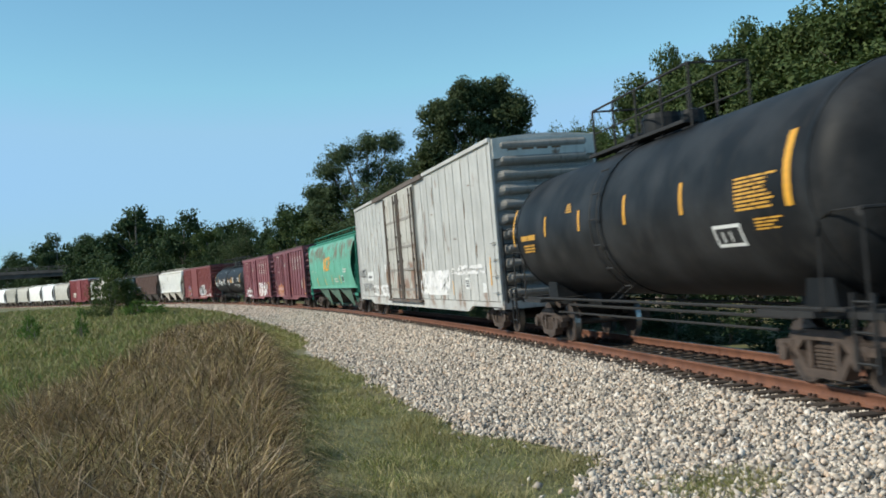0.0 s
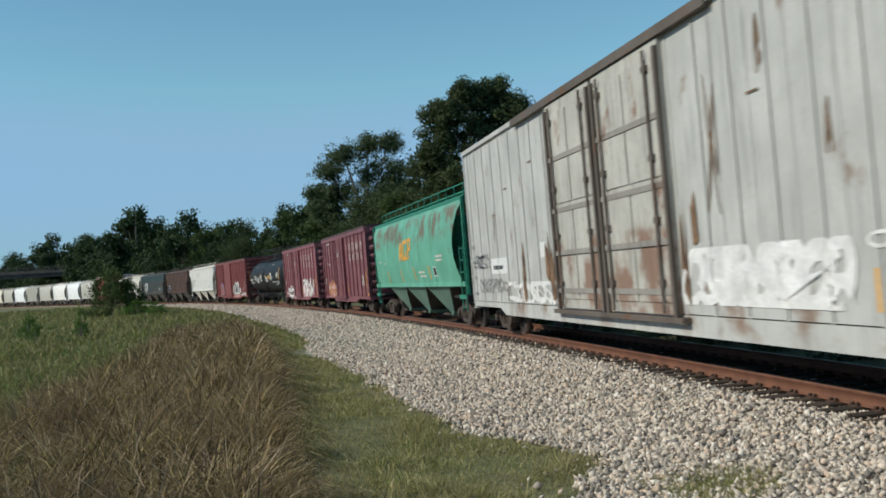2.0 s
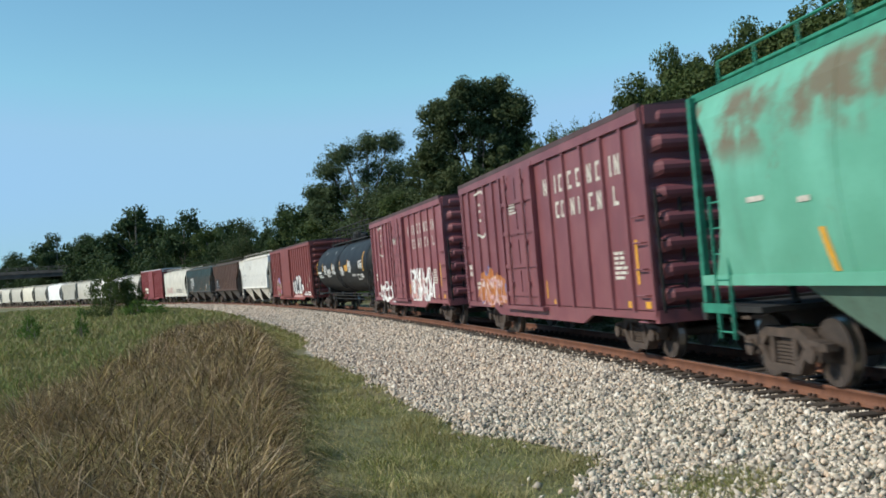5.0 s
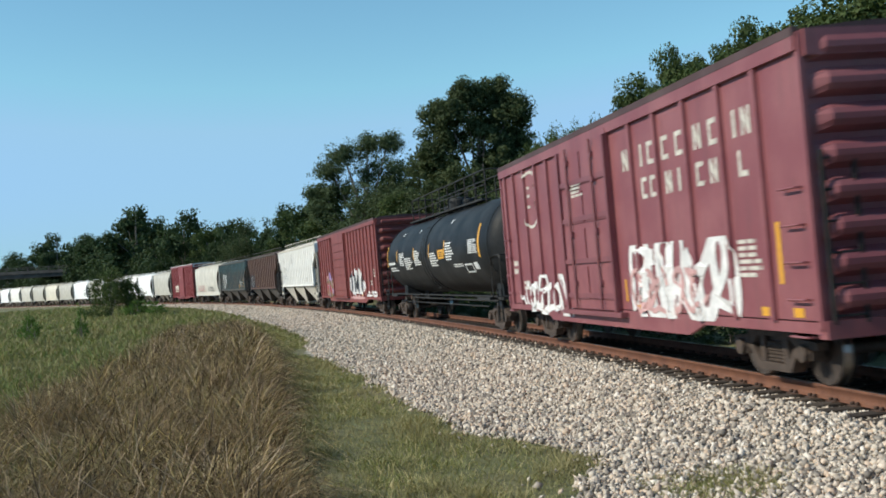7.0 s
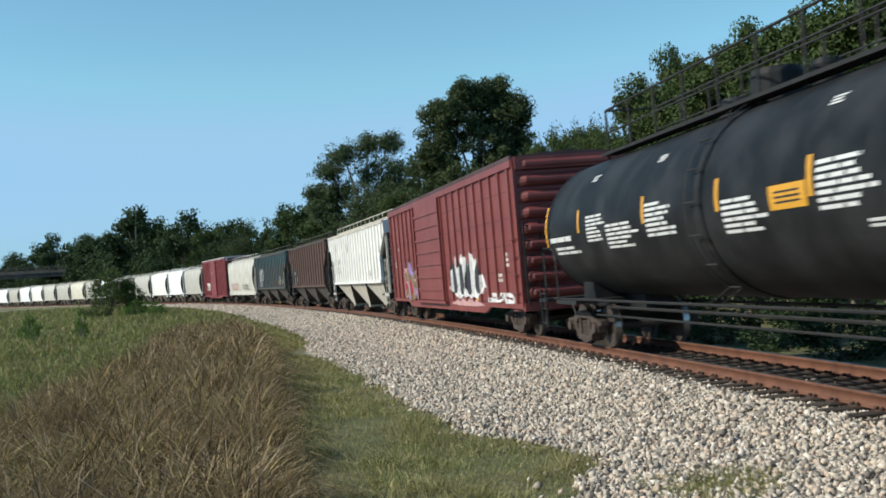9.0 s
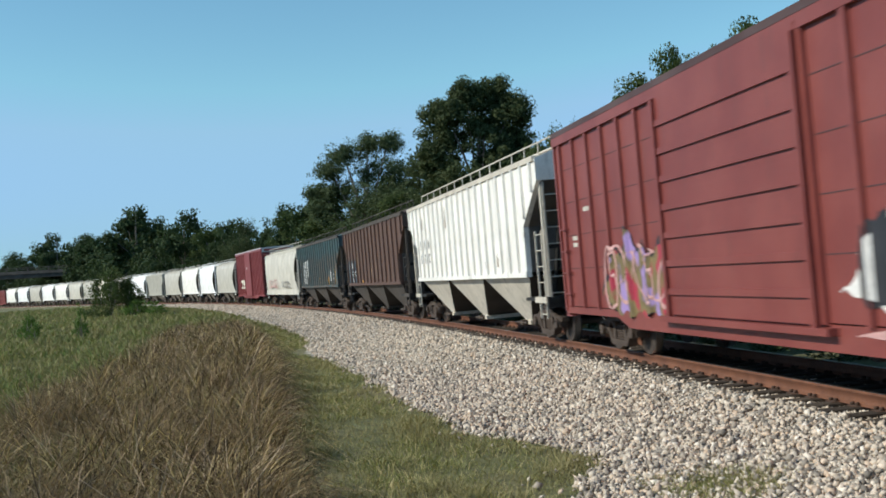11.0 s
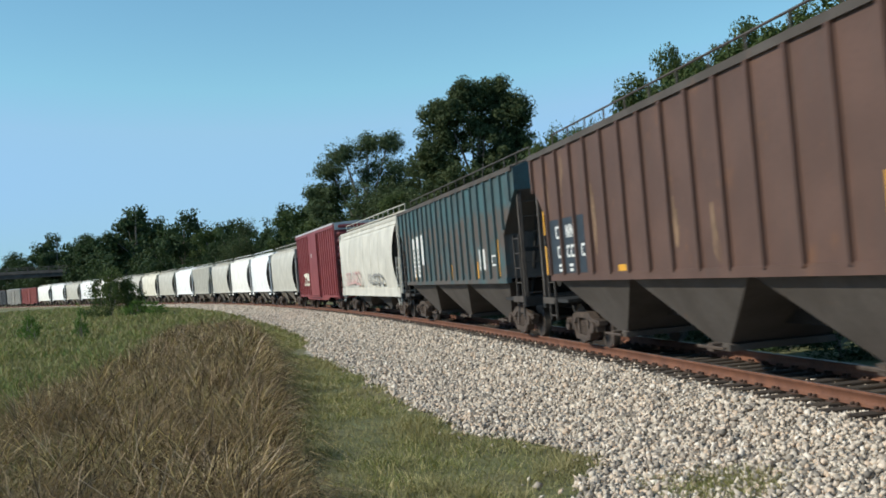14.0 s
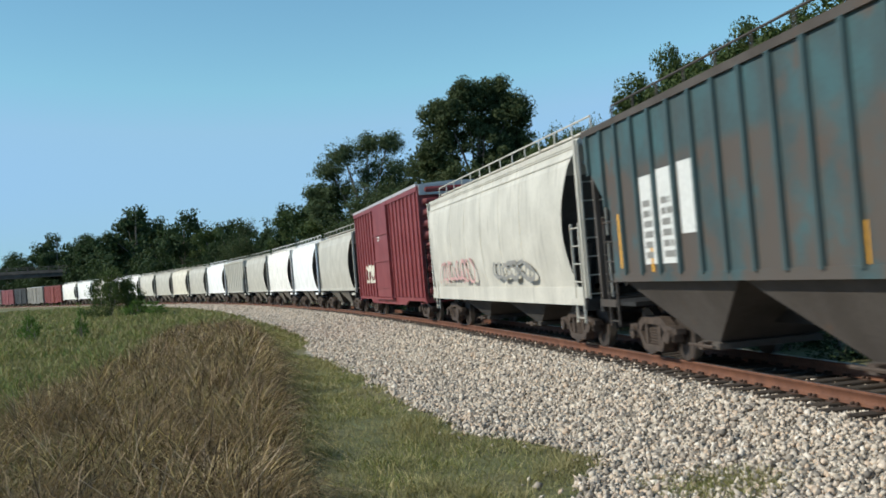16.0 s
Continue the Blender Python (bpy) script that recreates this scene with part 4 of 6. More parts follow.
def leaf_arrays(centres, radii, per, size, rng, flat=0.75):
    """Small folded leaves scattered round clump centres."""
    k = len(centres) * per
    c = np.repeat(centres, per, 0)
    r = np.repeat(radii, per)[:, None]
    v = rng.normal(size=(k, 3))
    v /= np.linalg.norm(v, axis=1)[:, None]
    p = c + v * r * (rng.random((k, 1)) ** 0.36) * np.array([1, 1, flat])
    n = rng.normal(size=(k, 3)) + np.array([0, 0, 0.6]) + v * 1.0
    n /= np.linalg.norm(n, axis=1)[:, None]
    u = np.cross(n, rng.normal(size=(k, 3)))
    u /= np.linalg.norm(u, axis=1)[:, None]
    w = np.cross(n, u)
    s = size * rng.uniform(0.6, 1.35, (k, 1))
    verts = np.stack([p - u * s, p + u * s * 0.7 + w * s * 0.6 + n * s * 0.2, p + u * s * 0.8 - w * s * 0.55], 1).reshape(-1, 3)
    i = np.arange(k)[:, None] * 3
    return verts, i + np.array([[0, 1, 2]])


def branch_mesh(paths, name):
    """Tapered limbs from (points, radius at the foot, radius at the tip)."""
    bm = bmesh.new()
    for pts, r0, r1 in paths:
        rings = []
        for i, p in enumerate(pts):
            r = r0 + (r1 - r0) * i / (len(pts) - 1)
            rings.append([(p[0] + r * math.cos(2 * math.pi * q / 7), p[1] + r * math.sin(2 * math.pi * q / 7), p[2]) for q in range(7)])
        loft(bm, rings)
    return mesh_of(name, bm, BARK)


def make_tree(seed, height, spread, clumps, per, size, mat, label, base=0.22, shape="round", clump_r=0.16, category="tree", name="tree", lobes=None):
    """Unit for the copies: a trunk that forks into limbs, and a crown of leaf clumps round their tips."""
    rng = np.random.default_rng(seed)
    tree = new(name)
    tagged(tree, label, category, "trees along the line" if name == "tree" else "shrubs along the line")
    # lobes give the crown an uneven outline
    given = lobes
    lobes = [(x, rng.uniform(-0.22, 0.22) * spread, z, r * 1.1) for x, z, r in given] if given else []
    for i in range(0 if given else 9):
        a = 2.4 * i + rng.uniform(-0.4, 0.4)
        f = rng.uniform(0.0, 1.0)
        z = height * (base + (1 - base) * (0.18 + 0.68 * f))
        if shape == "round":
            rr = spread * 0.36 * math.sin(math.pi * (0.22 + 0.62 * f))
        elif shape == "spread":
            rr = spread * 0.44 * (0.35 + 0.65 * f)
        else:
            rr = spread * 0.30 * (1.05 - f)
        lobes.append((rr * math.cos(a), rr * math.sin(a), z, spread * rng.uniform(0.15, 0.25) * (1.15 - 0.3 * f)))
    if not given:
        lobes.append((0, 0, height * 0.87, spread * 0.17))
        lobes.append((spread * 0.05, spread * 0.04, height * (base + 0.45 * (1 - base)), spread * 0.27))
    centres, radii = [], []
    for i in range(clumps):
        lx, ly, lz, lr = lobes[i % len(lobes)]
        v = rng.normal(size=3)
        v /= np.linalg.norm(v)
        k = lr * rng.uniform(0.25, 1.25)
        centres.append((lx + v[0] * k, ly + v[1] * k, min(height * 0.98, lz + v[2] * k * 0.9)))
        radii.append(spread * clump_r * rng.uniform(0.35, 0.85))
    verts, faces = leaf_arrays(np.array(centres), np.array(radii), per, size, rng)
    verts[:, 2] = np.maximum(verts[:, 2], 0.1)
    crown = new("crown", from_arrays("crown", verts, faces, mat))
    crown.parent = tree
    crown["label"] = "crown of many small green leaves"
    paths = []
    r0 = height * 0.018 + 0.04
    trunk = [(0.12 * math.sin(2.0 * u), 0.1 * math.sin(3.1 * u), height * 0.78 * u - 0.6 * (u == 0)) for u in (0, 0.12, 0.3, 0.5, 0.75, 1.0)]
    paths.append((trunk, r0, r0 * 0.18))
    for lx, ly, lz, lr in lobes[:11]:
        z0 = min(lz * 0.7, height * rng.uniform(0.2, 0.5))
        paths.append(([(0.1, 0.05, z0), (lx * 0.45, ly * 0.45, z0 + (lz - z0) * 0.55), (lx * 0.9, ly * 0.9, lz), (lx * 1.35, ly * 1.35, lz + lr * 0.6)], r0 * 0.42, 0.015))
    trunk_ob = new("trunk", branch_mesh(paths, "trunk"))
    trunk_ob.parent = tree
    return tree


def plant(master, s, d, height, unit, spread_scale=1.0, seed=0):
    """A copy of a tree beside the line."""
    p = beside(s, d)
    z = ground_height(s, d) + (min(3.0, (-d - 20) * 0.03) if d < -20 else 0) - 0.15
    rnd = random.Random(seed * 7919 + int(s * 13) + int(d * 7))
    ob = copy_thing(master, Matrix.Translation((p.x, p.y, z)) @ Matrix.Rotation(rnd.uniform(0, 6.28), 4, "Z"))
    k = height / unit
    ob.scale = (k * spread_scale * rnd.uniform(0.92, 1.1), k * spread_scale * rnd.uniform(0.92, 1.1), k)
    return ob


T_OAK = make_tree(11, 16, 13, 230, 90, 0.15, LEAF_DEEP, "tall broad oak with a dense dark green crown", 0.12)
T_ROUND = make_tree(12, 16, 12, 210, 80, 0.17, LEAF_MID, "leafy green tree with a rounded uneven crown", 0.08)
T_TALL = make_tree(13, 16, 8.5, 190, 80, 0.17, LEAF_DEEP, "slender dark green tree in the woods", 0.1, "cone")
T_NEAR = make_tree(15, 13, 6.5, 320, 105, 0.11, LEAF_MID, "sunlit green tree with pale bare branches", 0.05, "round", 0.17)
T_FAR = make_tree(16, 16, 12, 130, 52, 0.30, LEAF_FAR, "dark green tree in the distant woods", 0.02)
SHRUB = make_tree(17, 4, 5, 60, 70, 0.11, LEAF_SHRUB, "green shrub at the edge of the woods", 0.0, "round", 0.2, "shrub", "shrub")
# darker leaves than the shrub: deep shade behind the train put into the colour
UNDERGROWTH = make_tree(20, 4, 5, 50, 60, 0.12, LEAF_FAR, "green undergrowth behind the track, darkened as in deep shade", 0.0, "round", 0.2, "shrub", "shrub")
BUSH = make_tree(18, 4, 4.4, 160, 50, 0.075, LEAF_MID, "dark green bush standing alone in the meadow", 0.0, "round", 0.17, "bush", "bush")
tagged(BUSH, "dark green bush standing alone in the meadow", "bush")

SPRIG = make_tree(19, 4, 3.6, 46, 22, 0.11, LEAF_SHRUB, "young bright green shrub growing in the meadow", 0.0, "round", 0.16, "shrub", "shrub")

# the two tall trees that stand out of the line, each with the lobes of its own crown: across, up, radius
grand_oak = make_tree(21, 23.9, 12.5, 640, 170, 0.17, LEAF_DEEP, "tall old oak with a broad lobed dark green crown", 0.2, clump_r=0.13, lobes=(
    (1.8, 21.9, 1.7), (-0.9, 21.6, 1.6), (4.5, 20.0, 1.4), (-3.5, 19.4, 1.5), (0.6, 18.5, 2.8), (4.1, 17.2, 1.9), (-4.0, 16.3, 2.2), (0.6, 14.4, 3.2), (-5.2, 13.5, 2.2), (4.8, 14.2, 2.1), (-2.4, 11.0, 2.8), (3.4, 10.8, 2.8), (-6.0, 10.0, 2.0), (0.5, 8.0, 3.0)))
feather_tree = make_tree(22, 23.3, 13.5, 700, 64, 0.14, LEAF_PALE, "pale feathery tree with bare limbs showing through", 0.25, clump_r=0.11, lobes=(
    (0.9, 21.2, 1.7), (3.6, 21.2, 1.2), (-2.2, 19.8, 1.5), (-4.2, 17.9, 1.5), (0.8, 17.5, 2.4), (3.9, 17.5, 1.8), (-2.9, 15.3, 2.2), (-5.8, 15.2, 1.3), (0.2, 13.0, 2.4), (4.6, 13.7, 2.0), (-5.0, 12.5, 1.7), (-1.5, 10.0, 3.0), (4.0, 9.5, 2.8)))
for tree, s, d in ((grand_oak, 97, 22.8), (feather_tree, 134, 21.8)):
    p = beside(s, -d)
    tree.matrix_basis = pose(p.x, p.y, ground_height(s, -d) + 0.03 * (d - 20) - 0.15)
grand_oak.scale = (0.95, 0.95, 0.985)
feather_tree.scale = (1.16, 1.16, 1.0)
# their neighbours: distance back, distance beyond, height
for s, d, hgt, m, wide in ((108, 23, 17.0, T_OAK, 0.8), (88, 25, 14.5, T_OAK, 0.8), (103, 27, 17.0, T_OAK, 0.9), (126, 27, 19.6, T_OAK, 1.0), (118, 26, 18.0, T_OAK, 0.9), (138, 27, 17.0, T_ROUND, 0.9), (146, 22, 17.0, T_ROUND, 0.9), (131, 25, 16.0, T_OAK, 0.9), (141, 20, 13.0, T_ROUND, 1.0), (100, 20, 13.0, T_OAK, 1.0), (112, 20, 13.0, T_ROUND, 1.0), (122, 20, 13.5, T_OAK, 1.0), (112, 36, 17, T_TALL, 1.0)):
    plant(m, s, -d, hgt, 16, wide, 1)
# the nearer wood behind the rails: distance back, distance beyond, height, width
NEAR_WOOD = [(50, 16.3, 14.3, 3.4), (42, 14.6, 14.2, 2.5), (45, 17.9, 14.4, 3.1), (39, 13.9, 12.4, 3.6), (34, 14.1, 13.5, 2.7), (37, 17.3, 14.0, 3.2), (33, 13.0, 11.9, 3.9), (30, 14.6, 13.1, 3.4), (27, 14.6, 13.0, 4.2), (34, 18.7, 13.4, 4.6), (24, 14.4, 12.5, 4.3), (47, 15.6, 11.2, 5.1), (28, 12.7, 10.4, 4.7), (22, 11.9, 9.6, 4.4)]
for s, d, hgt, wide in NEAR_WOOD:
    plant(T_NEAR, s, -d, hgt, 13, wide / (0.30 * hgt), 2)
for s, d, hgt, wide in [(60, 18.4, 12.8, 3.9), (66, 19.6, 13.6, 3.8), (72, 20.3, 14.2, 4.1), (78, 21.4, 14.2, 3.9), (56, 17.7, 11.7, 4.5)]:
    plant(T_ROUND, s, -d, hgt, 16, wide / (0.6 * hgt), 3)
# the wood that follows the curve
rnd = random.Random(5)
tops = [(150, 15.5), (165, 13.6), (177, 15.6), (190, 13.8), (202, 15.0), (217, 14.2), (228, 18.8), (240, 16.0), (250, 17.0), (262, 22.6), (271, 22.0), (281, 20.5), (295, 17.5), (310, 19.0), (325, 19.0), (340, 21.0), (356, 17.5), (375, 18.5), (395, 18.0), (420, 18.0)]
for i, (s, hgt) in enumerate(tops):
    hgt *= 1.11
    plant((T_FAR, T_ROUND, T_FAR, T_OAK)[i % 4] if s < 230 else T_FAR, s, -21 - (i % 3) * 1.5, hgt, 16, 0.95, 4)
    plant(T_FAR, s + rnd.uniform(3, 9), -27 - rnd.uniform(0, 4), hgt * rnd.uniform(0.78, 0.9), 16, 1.25, 5)
    plant(T_FAR, s - rnd.uniform(2, 7), -19 - rnd.uniform(0, 2), hgt * rnd.uniform(0.5, 0.66), 16, 1.4, 6)
# second row, and undergrowth down to the ground
for s in range(60, 150, 9):
    plant(T_FAR, s, -33 - rnd.uniform(0, 5), rnd.uniform(12, 13.5), 16, 1.3, 7)
    plant(T_FAR, s + 4, -19 - rnd.uniform(0, 3), rnd.uniform(6.5, 9), 16, 1.6, 8)
for s in range(2, 72, 3):
    plant(UNDERGROWTH, s, -5.0 - rnd.uniform(0, 0.6), rnd.uniform(1.0, 1.4), 4, 1.7, 9)
    if s % 2:
        plant(UNDERGROWTH, s, -9.6 - rnd.uniform(0, 2), rnd.uniform(2.6, 4.2), 4, 1.25, 12)
for s in range(74, 330, 9):
    plant(SHRUB, s, -13 - rnd.uniform(0, 3), rnd.uniform(3.5, 5.5), 4, 1.5, 10)
for s in range(0, 62, 8):
    plant(T_FAR, s, -25 - rnd.uniform(0, 4), rnd.uniform(10.5, 12), 16, 1.5, 11)
# the lone bush and the small shrubs in the meadow
for x, y, hgt, m, wide, unit in ((-31.6, 100, 6.0, BUSH, 0.72, 4), (-26.6, 97, 1.7, SHRUB, 1.2, 4), (-28.6, 98, 1.9, SHRUB, 1.2, 4), (-17.3, 50, 2.4, SPRIG, 0.35, 4), (-17.5, 50.4, 1.5, SPRIG, 0.5, 4), (-20.2, 51, 2.0, SPRIG, 0.6, 4), (-19.7, 50.5, 1.4, SPRIG, 0.8, 4)):
    ob = copy_thing(m, pose(x, y, -0.5 - 0.22 * hgt, 0, 0, x * 40))
    ob.scale = (hgt / unit * wide, hgt / unit * wide, hgt / unit)
    if hgt < 5:
        tagged(ob, "small bright green shrub growing in the meadow")
for k, m in enumerate((T_OAK, T_ROUND, T_NEAR, T_FAR, T_TALL, SHRUB, UNDERGROWTH)):
    # the first of each kind takes a place behind the others
    p = beside(112 + k * 6, -36 if k < 5 else -15)
    m.matrix_basis = pose(p.x, p.y, 0.0)
SPRIG.matrix_basis = pose(-20.4, 51.6, -0.8)
SPRIG.scale = (0.3, 0.3, 0.42)
BUSH.matrix_basis = pose(-30.2, 101, -1.5)
BUSH.scale = (0.75, 0.75, 1.1)


# ---- grass ----
def blade_arrays(base, height, lean, width, rng):
    """Blades that arch over, five triangles each."""
    k = len(base)
    a = rng.uniform(0, 2 * math.pi, k)
    side = np.stack([np.cos(a), np.sin(a), np.zeros(k)], 1) * width[:, None]
    b = rng.uniform(0, 2 * math.pi, k)
    out = np.stack([np.cos(b), np.sin(b), np.zeros(k)], 1) * (height * lean)[:, None]
    up = np.zeros((k, 3))
    up[:, 2] = height
    rows = [base - side, base + side]
    for u, thin in ((0.4, 0.95), (0.75, 0.7)):
        c = base + out * u**1.9 + up * (u - 0.4 * lean[:, None] * u**2.2)
        rows += [c - side * thin, c + side * thin]
    rows.append(base + out + up * (1 - 0.4 * lean[:, None] - 0.12 * lean[:, None] ** 2))
    verts = np.stack(rows, 1).reshape(-1, 3)
    i = np.arange(k)[:, None, None] * 7
    faces = (i + np.array([[[0, 1, 2], [1, 3, 2], [2, 3, 4], [3, 5, 4], [4, 5, 6]]])).reshape(-1, 3)
    return verts, faces


def grass_material(name, stops, patch):
    n = Nodes(name, 0.8)
    ramp = n.t.nodes.new("ShaderNodeValToRGB")
    n.link(n.island(), ramp.inputs[0])
    el = ramp.color_ramp.elements
    while len(el) < len(stops):
        el.new(0.5)
    for e, (p, col) in zip(el, stops):
        e.position, e.color = p, (*col, 1)
    c = n.mix(n.times(n.steps(n.noise(0.45, 4), 0.4, 0.62), 0.7), ramp.outputs[0], patch)
    c = n.mix(n.times(n.steps(n.noise(2.6, 3), 0.46, 0.62), 0.55), c, tuple(0.45 * b for b in patch))
    n.colour(c)
    n.glow_through(0.3)
    n.bsdf.inputs["Specular IOR Level"].default_value = 0.2
    return n.m


def height_at(s, d, x, y):
    z = ground_height(s, d)
    return z + rough_ground(x, y) * min(1, max(0, (abs(d) - 5) / 3))


def sow(name, count_, place, tall, width, lean, material, label, seed, clump=0.0):
    """place(rng) gives s, d or x, y; tall(rng, s, d) the height."""
    rng = np.random.default_rng(seed)
    base, hts, wid = [], [], []
    while len(base) < count_:
        s, d, x, y = place(rng)
        if x is None:
            p = beside(s, d)
            x, y = p.x, p.y
        hgt = tall(rng, s, d, x, y)
        if hgt <= 0:
            continue
        base.append((x, y, height_at(s, d, x, y) - 0.03))
        hts.append(hgt)
        wid.append(width * max(1.0, math.hypot(x, y) / 14) * rng.uniform(0.6, 1.4))
    verts, faces = blade_arrays(np.array(base), np.array(hts), rng.uniform(lean * 0.2, lean, len(base)), np.array(wid), rng)
    ob = new(name, from_arrays(name, verts, faces, material))
    return tagged(ob, label, "grass", kind="stuff")


DRY = grass_material("dry_grass", [(0.0, (0.025, 0.017, 0.01)), (0.28, (0.12, 0.08, 0.042)), (0.5, (0.36, 0.26, 0.135)), (0.7, (0.18, 0.17, 0.055)), (0.88, (0.80, 0.62, 0.32)), (1.0, (0.21, 0.145, 0.08))], (0.27, 0.195, 0.115))
PLUME = grass_material("faded_seed_heads", [(0.0, (0.30, 0.205, 0.14)), (0.5, (0.55, 0.41, 0.28)), (1.0, (0.74, 0.60, 0.42))], (0.46, 0.335, 0.225))
GOLD = grass_material("golden_leaves", [(0.0, (0.30, 0.27, 0.09)), (0.35, (0.66, 0.51, 0.22)), (0.7, (0.88, 0.73, 0.40)), (1.0, (0.36, 0.24, 0.12))], (0.60, 0.44, 0.22))
STALK = grass_material("dead_stalks", [(0.0, (0.04, 0.028, 0.02)), (1.0, (0.13, 0.085, 0.055))], (0.08, 0.062, 0.04))
GREEN = grass_material("short_grass", [(0.0, (0.13, 0.16, 0.045)), (0.35, (0.25, 0.265, 0.09)), (0.7, (0.39, 0.365, 0.16)), (1.0, (0.62, 0.53, 0.30))], (0.37, 0.325, 0.165))
MEADOW = grass_material("meadow_grass", [(0.0, (0.11, 0.155, 0.045)), (0.5, (0.215, 0.26, 0.085)), (0.8, (0.30, 0.29, 0.12)), (1.0, (0.42, 0.34, 0.19))], (0.29, 0.25, 0.13))


tuft_rng = np.random.default_rng(77)
TUFTS = []
for _ in range(820):
    s = -4 + 46 * tuft_rng.random() ** 1.45
    TUFTS.append((s, 8.0 - 0.008 * s + 0.35 * noise.noise((s * 0.5, 9.0, 0)) + (4.3 if s < 14 else 3.3) * tuft_rng.random() ** 1.15, tuft_rng.uniform(0.5, 1.05), tuft_rng.uniform(0.15, 0.6)))


def dry_place(rng):
    s, d, k, r = TUFTS[int(rng.random() * len(TUFTS))]
    a, q = rng.uniform(0, 6.28), r * rng.random() ** 0.6
    return s + q * math.cos(a), d + q * math.sin(a), None, None


TUFT_S, TUFT_D, TUFT_K = (np.array([t[i] for t in TUFTS]) for i in range(3))


def dry_tall(rng, s, d, x, y):
    k = float(TUFT_K[np.argmin((TUFT_S - s) ** 2 + (TUFT_D - d) ** 2)]) * (1.0 + 0.22 * noise.noise((x * 0.8, y * 0.8, 4.0)))
    rim = min(1.0, 0.55 + (d - 7.8) / 1.0, 0.45 + max(0, 12.4 - d) / 1.2)
    return k * rim * rng.uniform(0.5, 1.25) * (1.02 if s < 28 else 0.9)


def short_place(rng):
    if rng.random() < 0.03:
        # a lone tuft out on the stones
        return 0.9 + rng.normal() * 0.28, 3.75 + rng.normal() * 0.26, None, None
    s = -3 + 45 * rng.random() ** 1.9
    return s, 3.4 + 5.4 * rng.random(), None, None


def short_tall(rng, s, d, x, y):
    e = gravel_edge(s)
    if d < e - 0.12 + 0.25 * rng.random():
        return rng.uniform(0.08, 0.2) if abs(s - 0.9) < 0.8 and 3.0 < d < 4.5 else 0
    tuft = 0.45 + 1.3 * max(0.0, 0.15 + noise.noise((x * 1.1, y * 1.1, 2.0)))
    return tuft * rng.uniform(0.12, 0.30) * min(1.0, 0.6 + (d - e) * 0.8)


def meadow_place(rng):
    r = 10 * math.exp(rng.random() * 3.0)
    a = radians(rng.uniform(-1, 30))
    x, y = -r * math.sin(a), r * math.cos(a)
    j = int(np.argmin((track_x[::8] - x) ** 2 + (track_y[::8] - y) ** 2)) * 8
    d = math.hypot(track_x[j] - x, track_y[j] - y)
    if x > track_x[j]:
        return float(ss[j]), -1.0, x, y
    return float(ss[j]), d, x, y


def meadow_tall(rng, s, d, x, y):
    lim = 8.0 if s > 34 else 9.6
    if s > 34:
        lim = gravel_edge(s) + 0.2
    if d < lim:
        return 0
    k = 0.8 + 0.5 * noise.noise((x * 0.25, y * 0.25, 8.0))
    return k * rng.uniform(0.3, 0.62) * (0.55 if d < 8 else 1.0)


sow("dry_grass", 84000, dry_place, dry_tall, 0.0052, 1.5, DRY, "tall dry brown grass in a dense tussock strip", 21)
sow("golden_grass", 16000, dry_place, lambda rng, s, d, x, y: 0.72 * dry_tall(rng, s, d, x, y), 0.0085, 2.1, GOLD, "broad golden and yellow-green blades arching over the tussocks", 25)
sow("seed_heads", 12000, dry_place, lambda rng, s, d, x, y: 1.05 * dry_tall(rng, s, d, x, y), 0.0042, 1.3, PLUME, "faded pinkish seed heads over the dry grass", 27)
sow("dead_stalks", 3200, dry_place, lambda rng, s, d, x, y: 1.1 * dry_tall(rng, s, d, x, y), 0.0055, 0.9, STALK, "thin dark dead stalks standing in the dry grass", 26)
sow("short_grass", 72000, short_place, short_tall, 0.0042, 1.3, GREEN, "short green and yellow grass beside the ballast", 22)
sow("meadow_grass", 56000, meadow_place, meadow_tall, 0.0075, 0.8, MEADOW, "rough green meadow grass beyond the tussocks", 23)


def vine_place(rng):
    """Two trails of dead vines that creep out over the stones, and one farther on."""
    s0, d0, s1, d1 = ((22.0, 5.6, 25.0, 3.9), (7.4, 5.0, 9.9, 3.2), (3.0, 2.9, 4.2, 1.9))[int(rng.random() * 2.5)]
    u = rng.random()
    return s0 + (s1 - s0) * u + rng.normal() * 0.12, d0 + (d1 - d0) * u + 0.2 * math.sin(5 * u) + rng.normal() * 0.10, None, None


def vine_tall(rng, s, d, x, y):
    return rng.uniform(0.06, 0.16)


VINE = grass_material("dead_vines", [(0.0, (0.05, 0.038, 0.028)), (0.6, (0.13, 0.10, 0.075)), (1.0, (0.24, 0.19, 0.13))], (0.10, 0.08, 0.06))
sow("dead_vines", 2600, vine_place, vine_tall, 0.007, 2.2, VINE, "dead brown vines trailing over the ballast stones", 24)


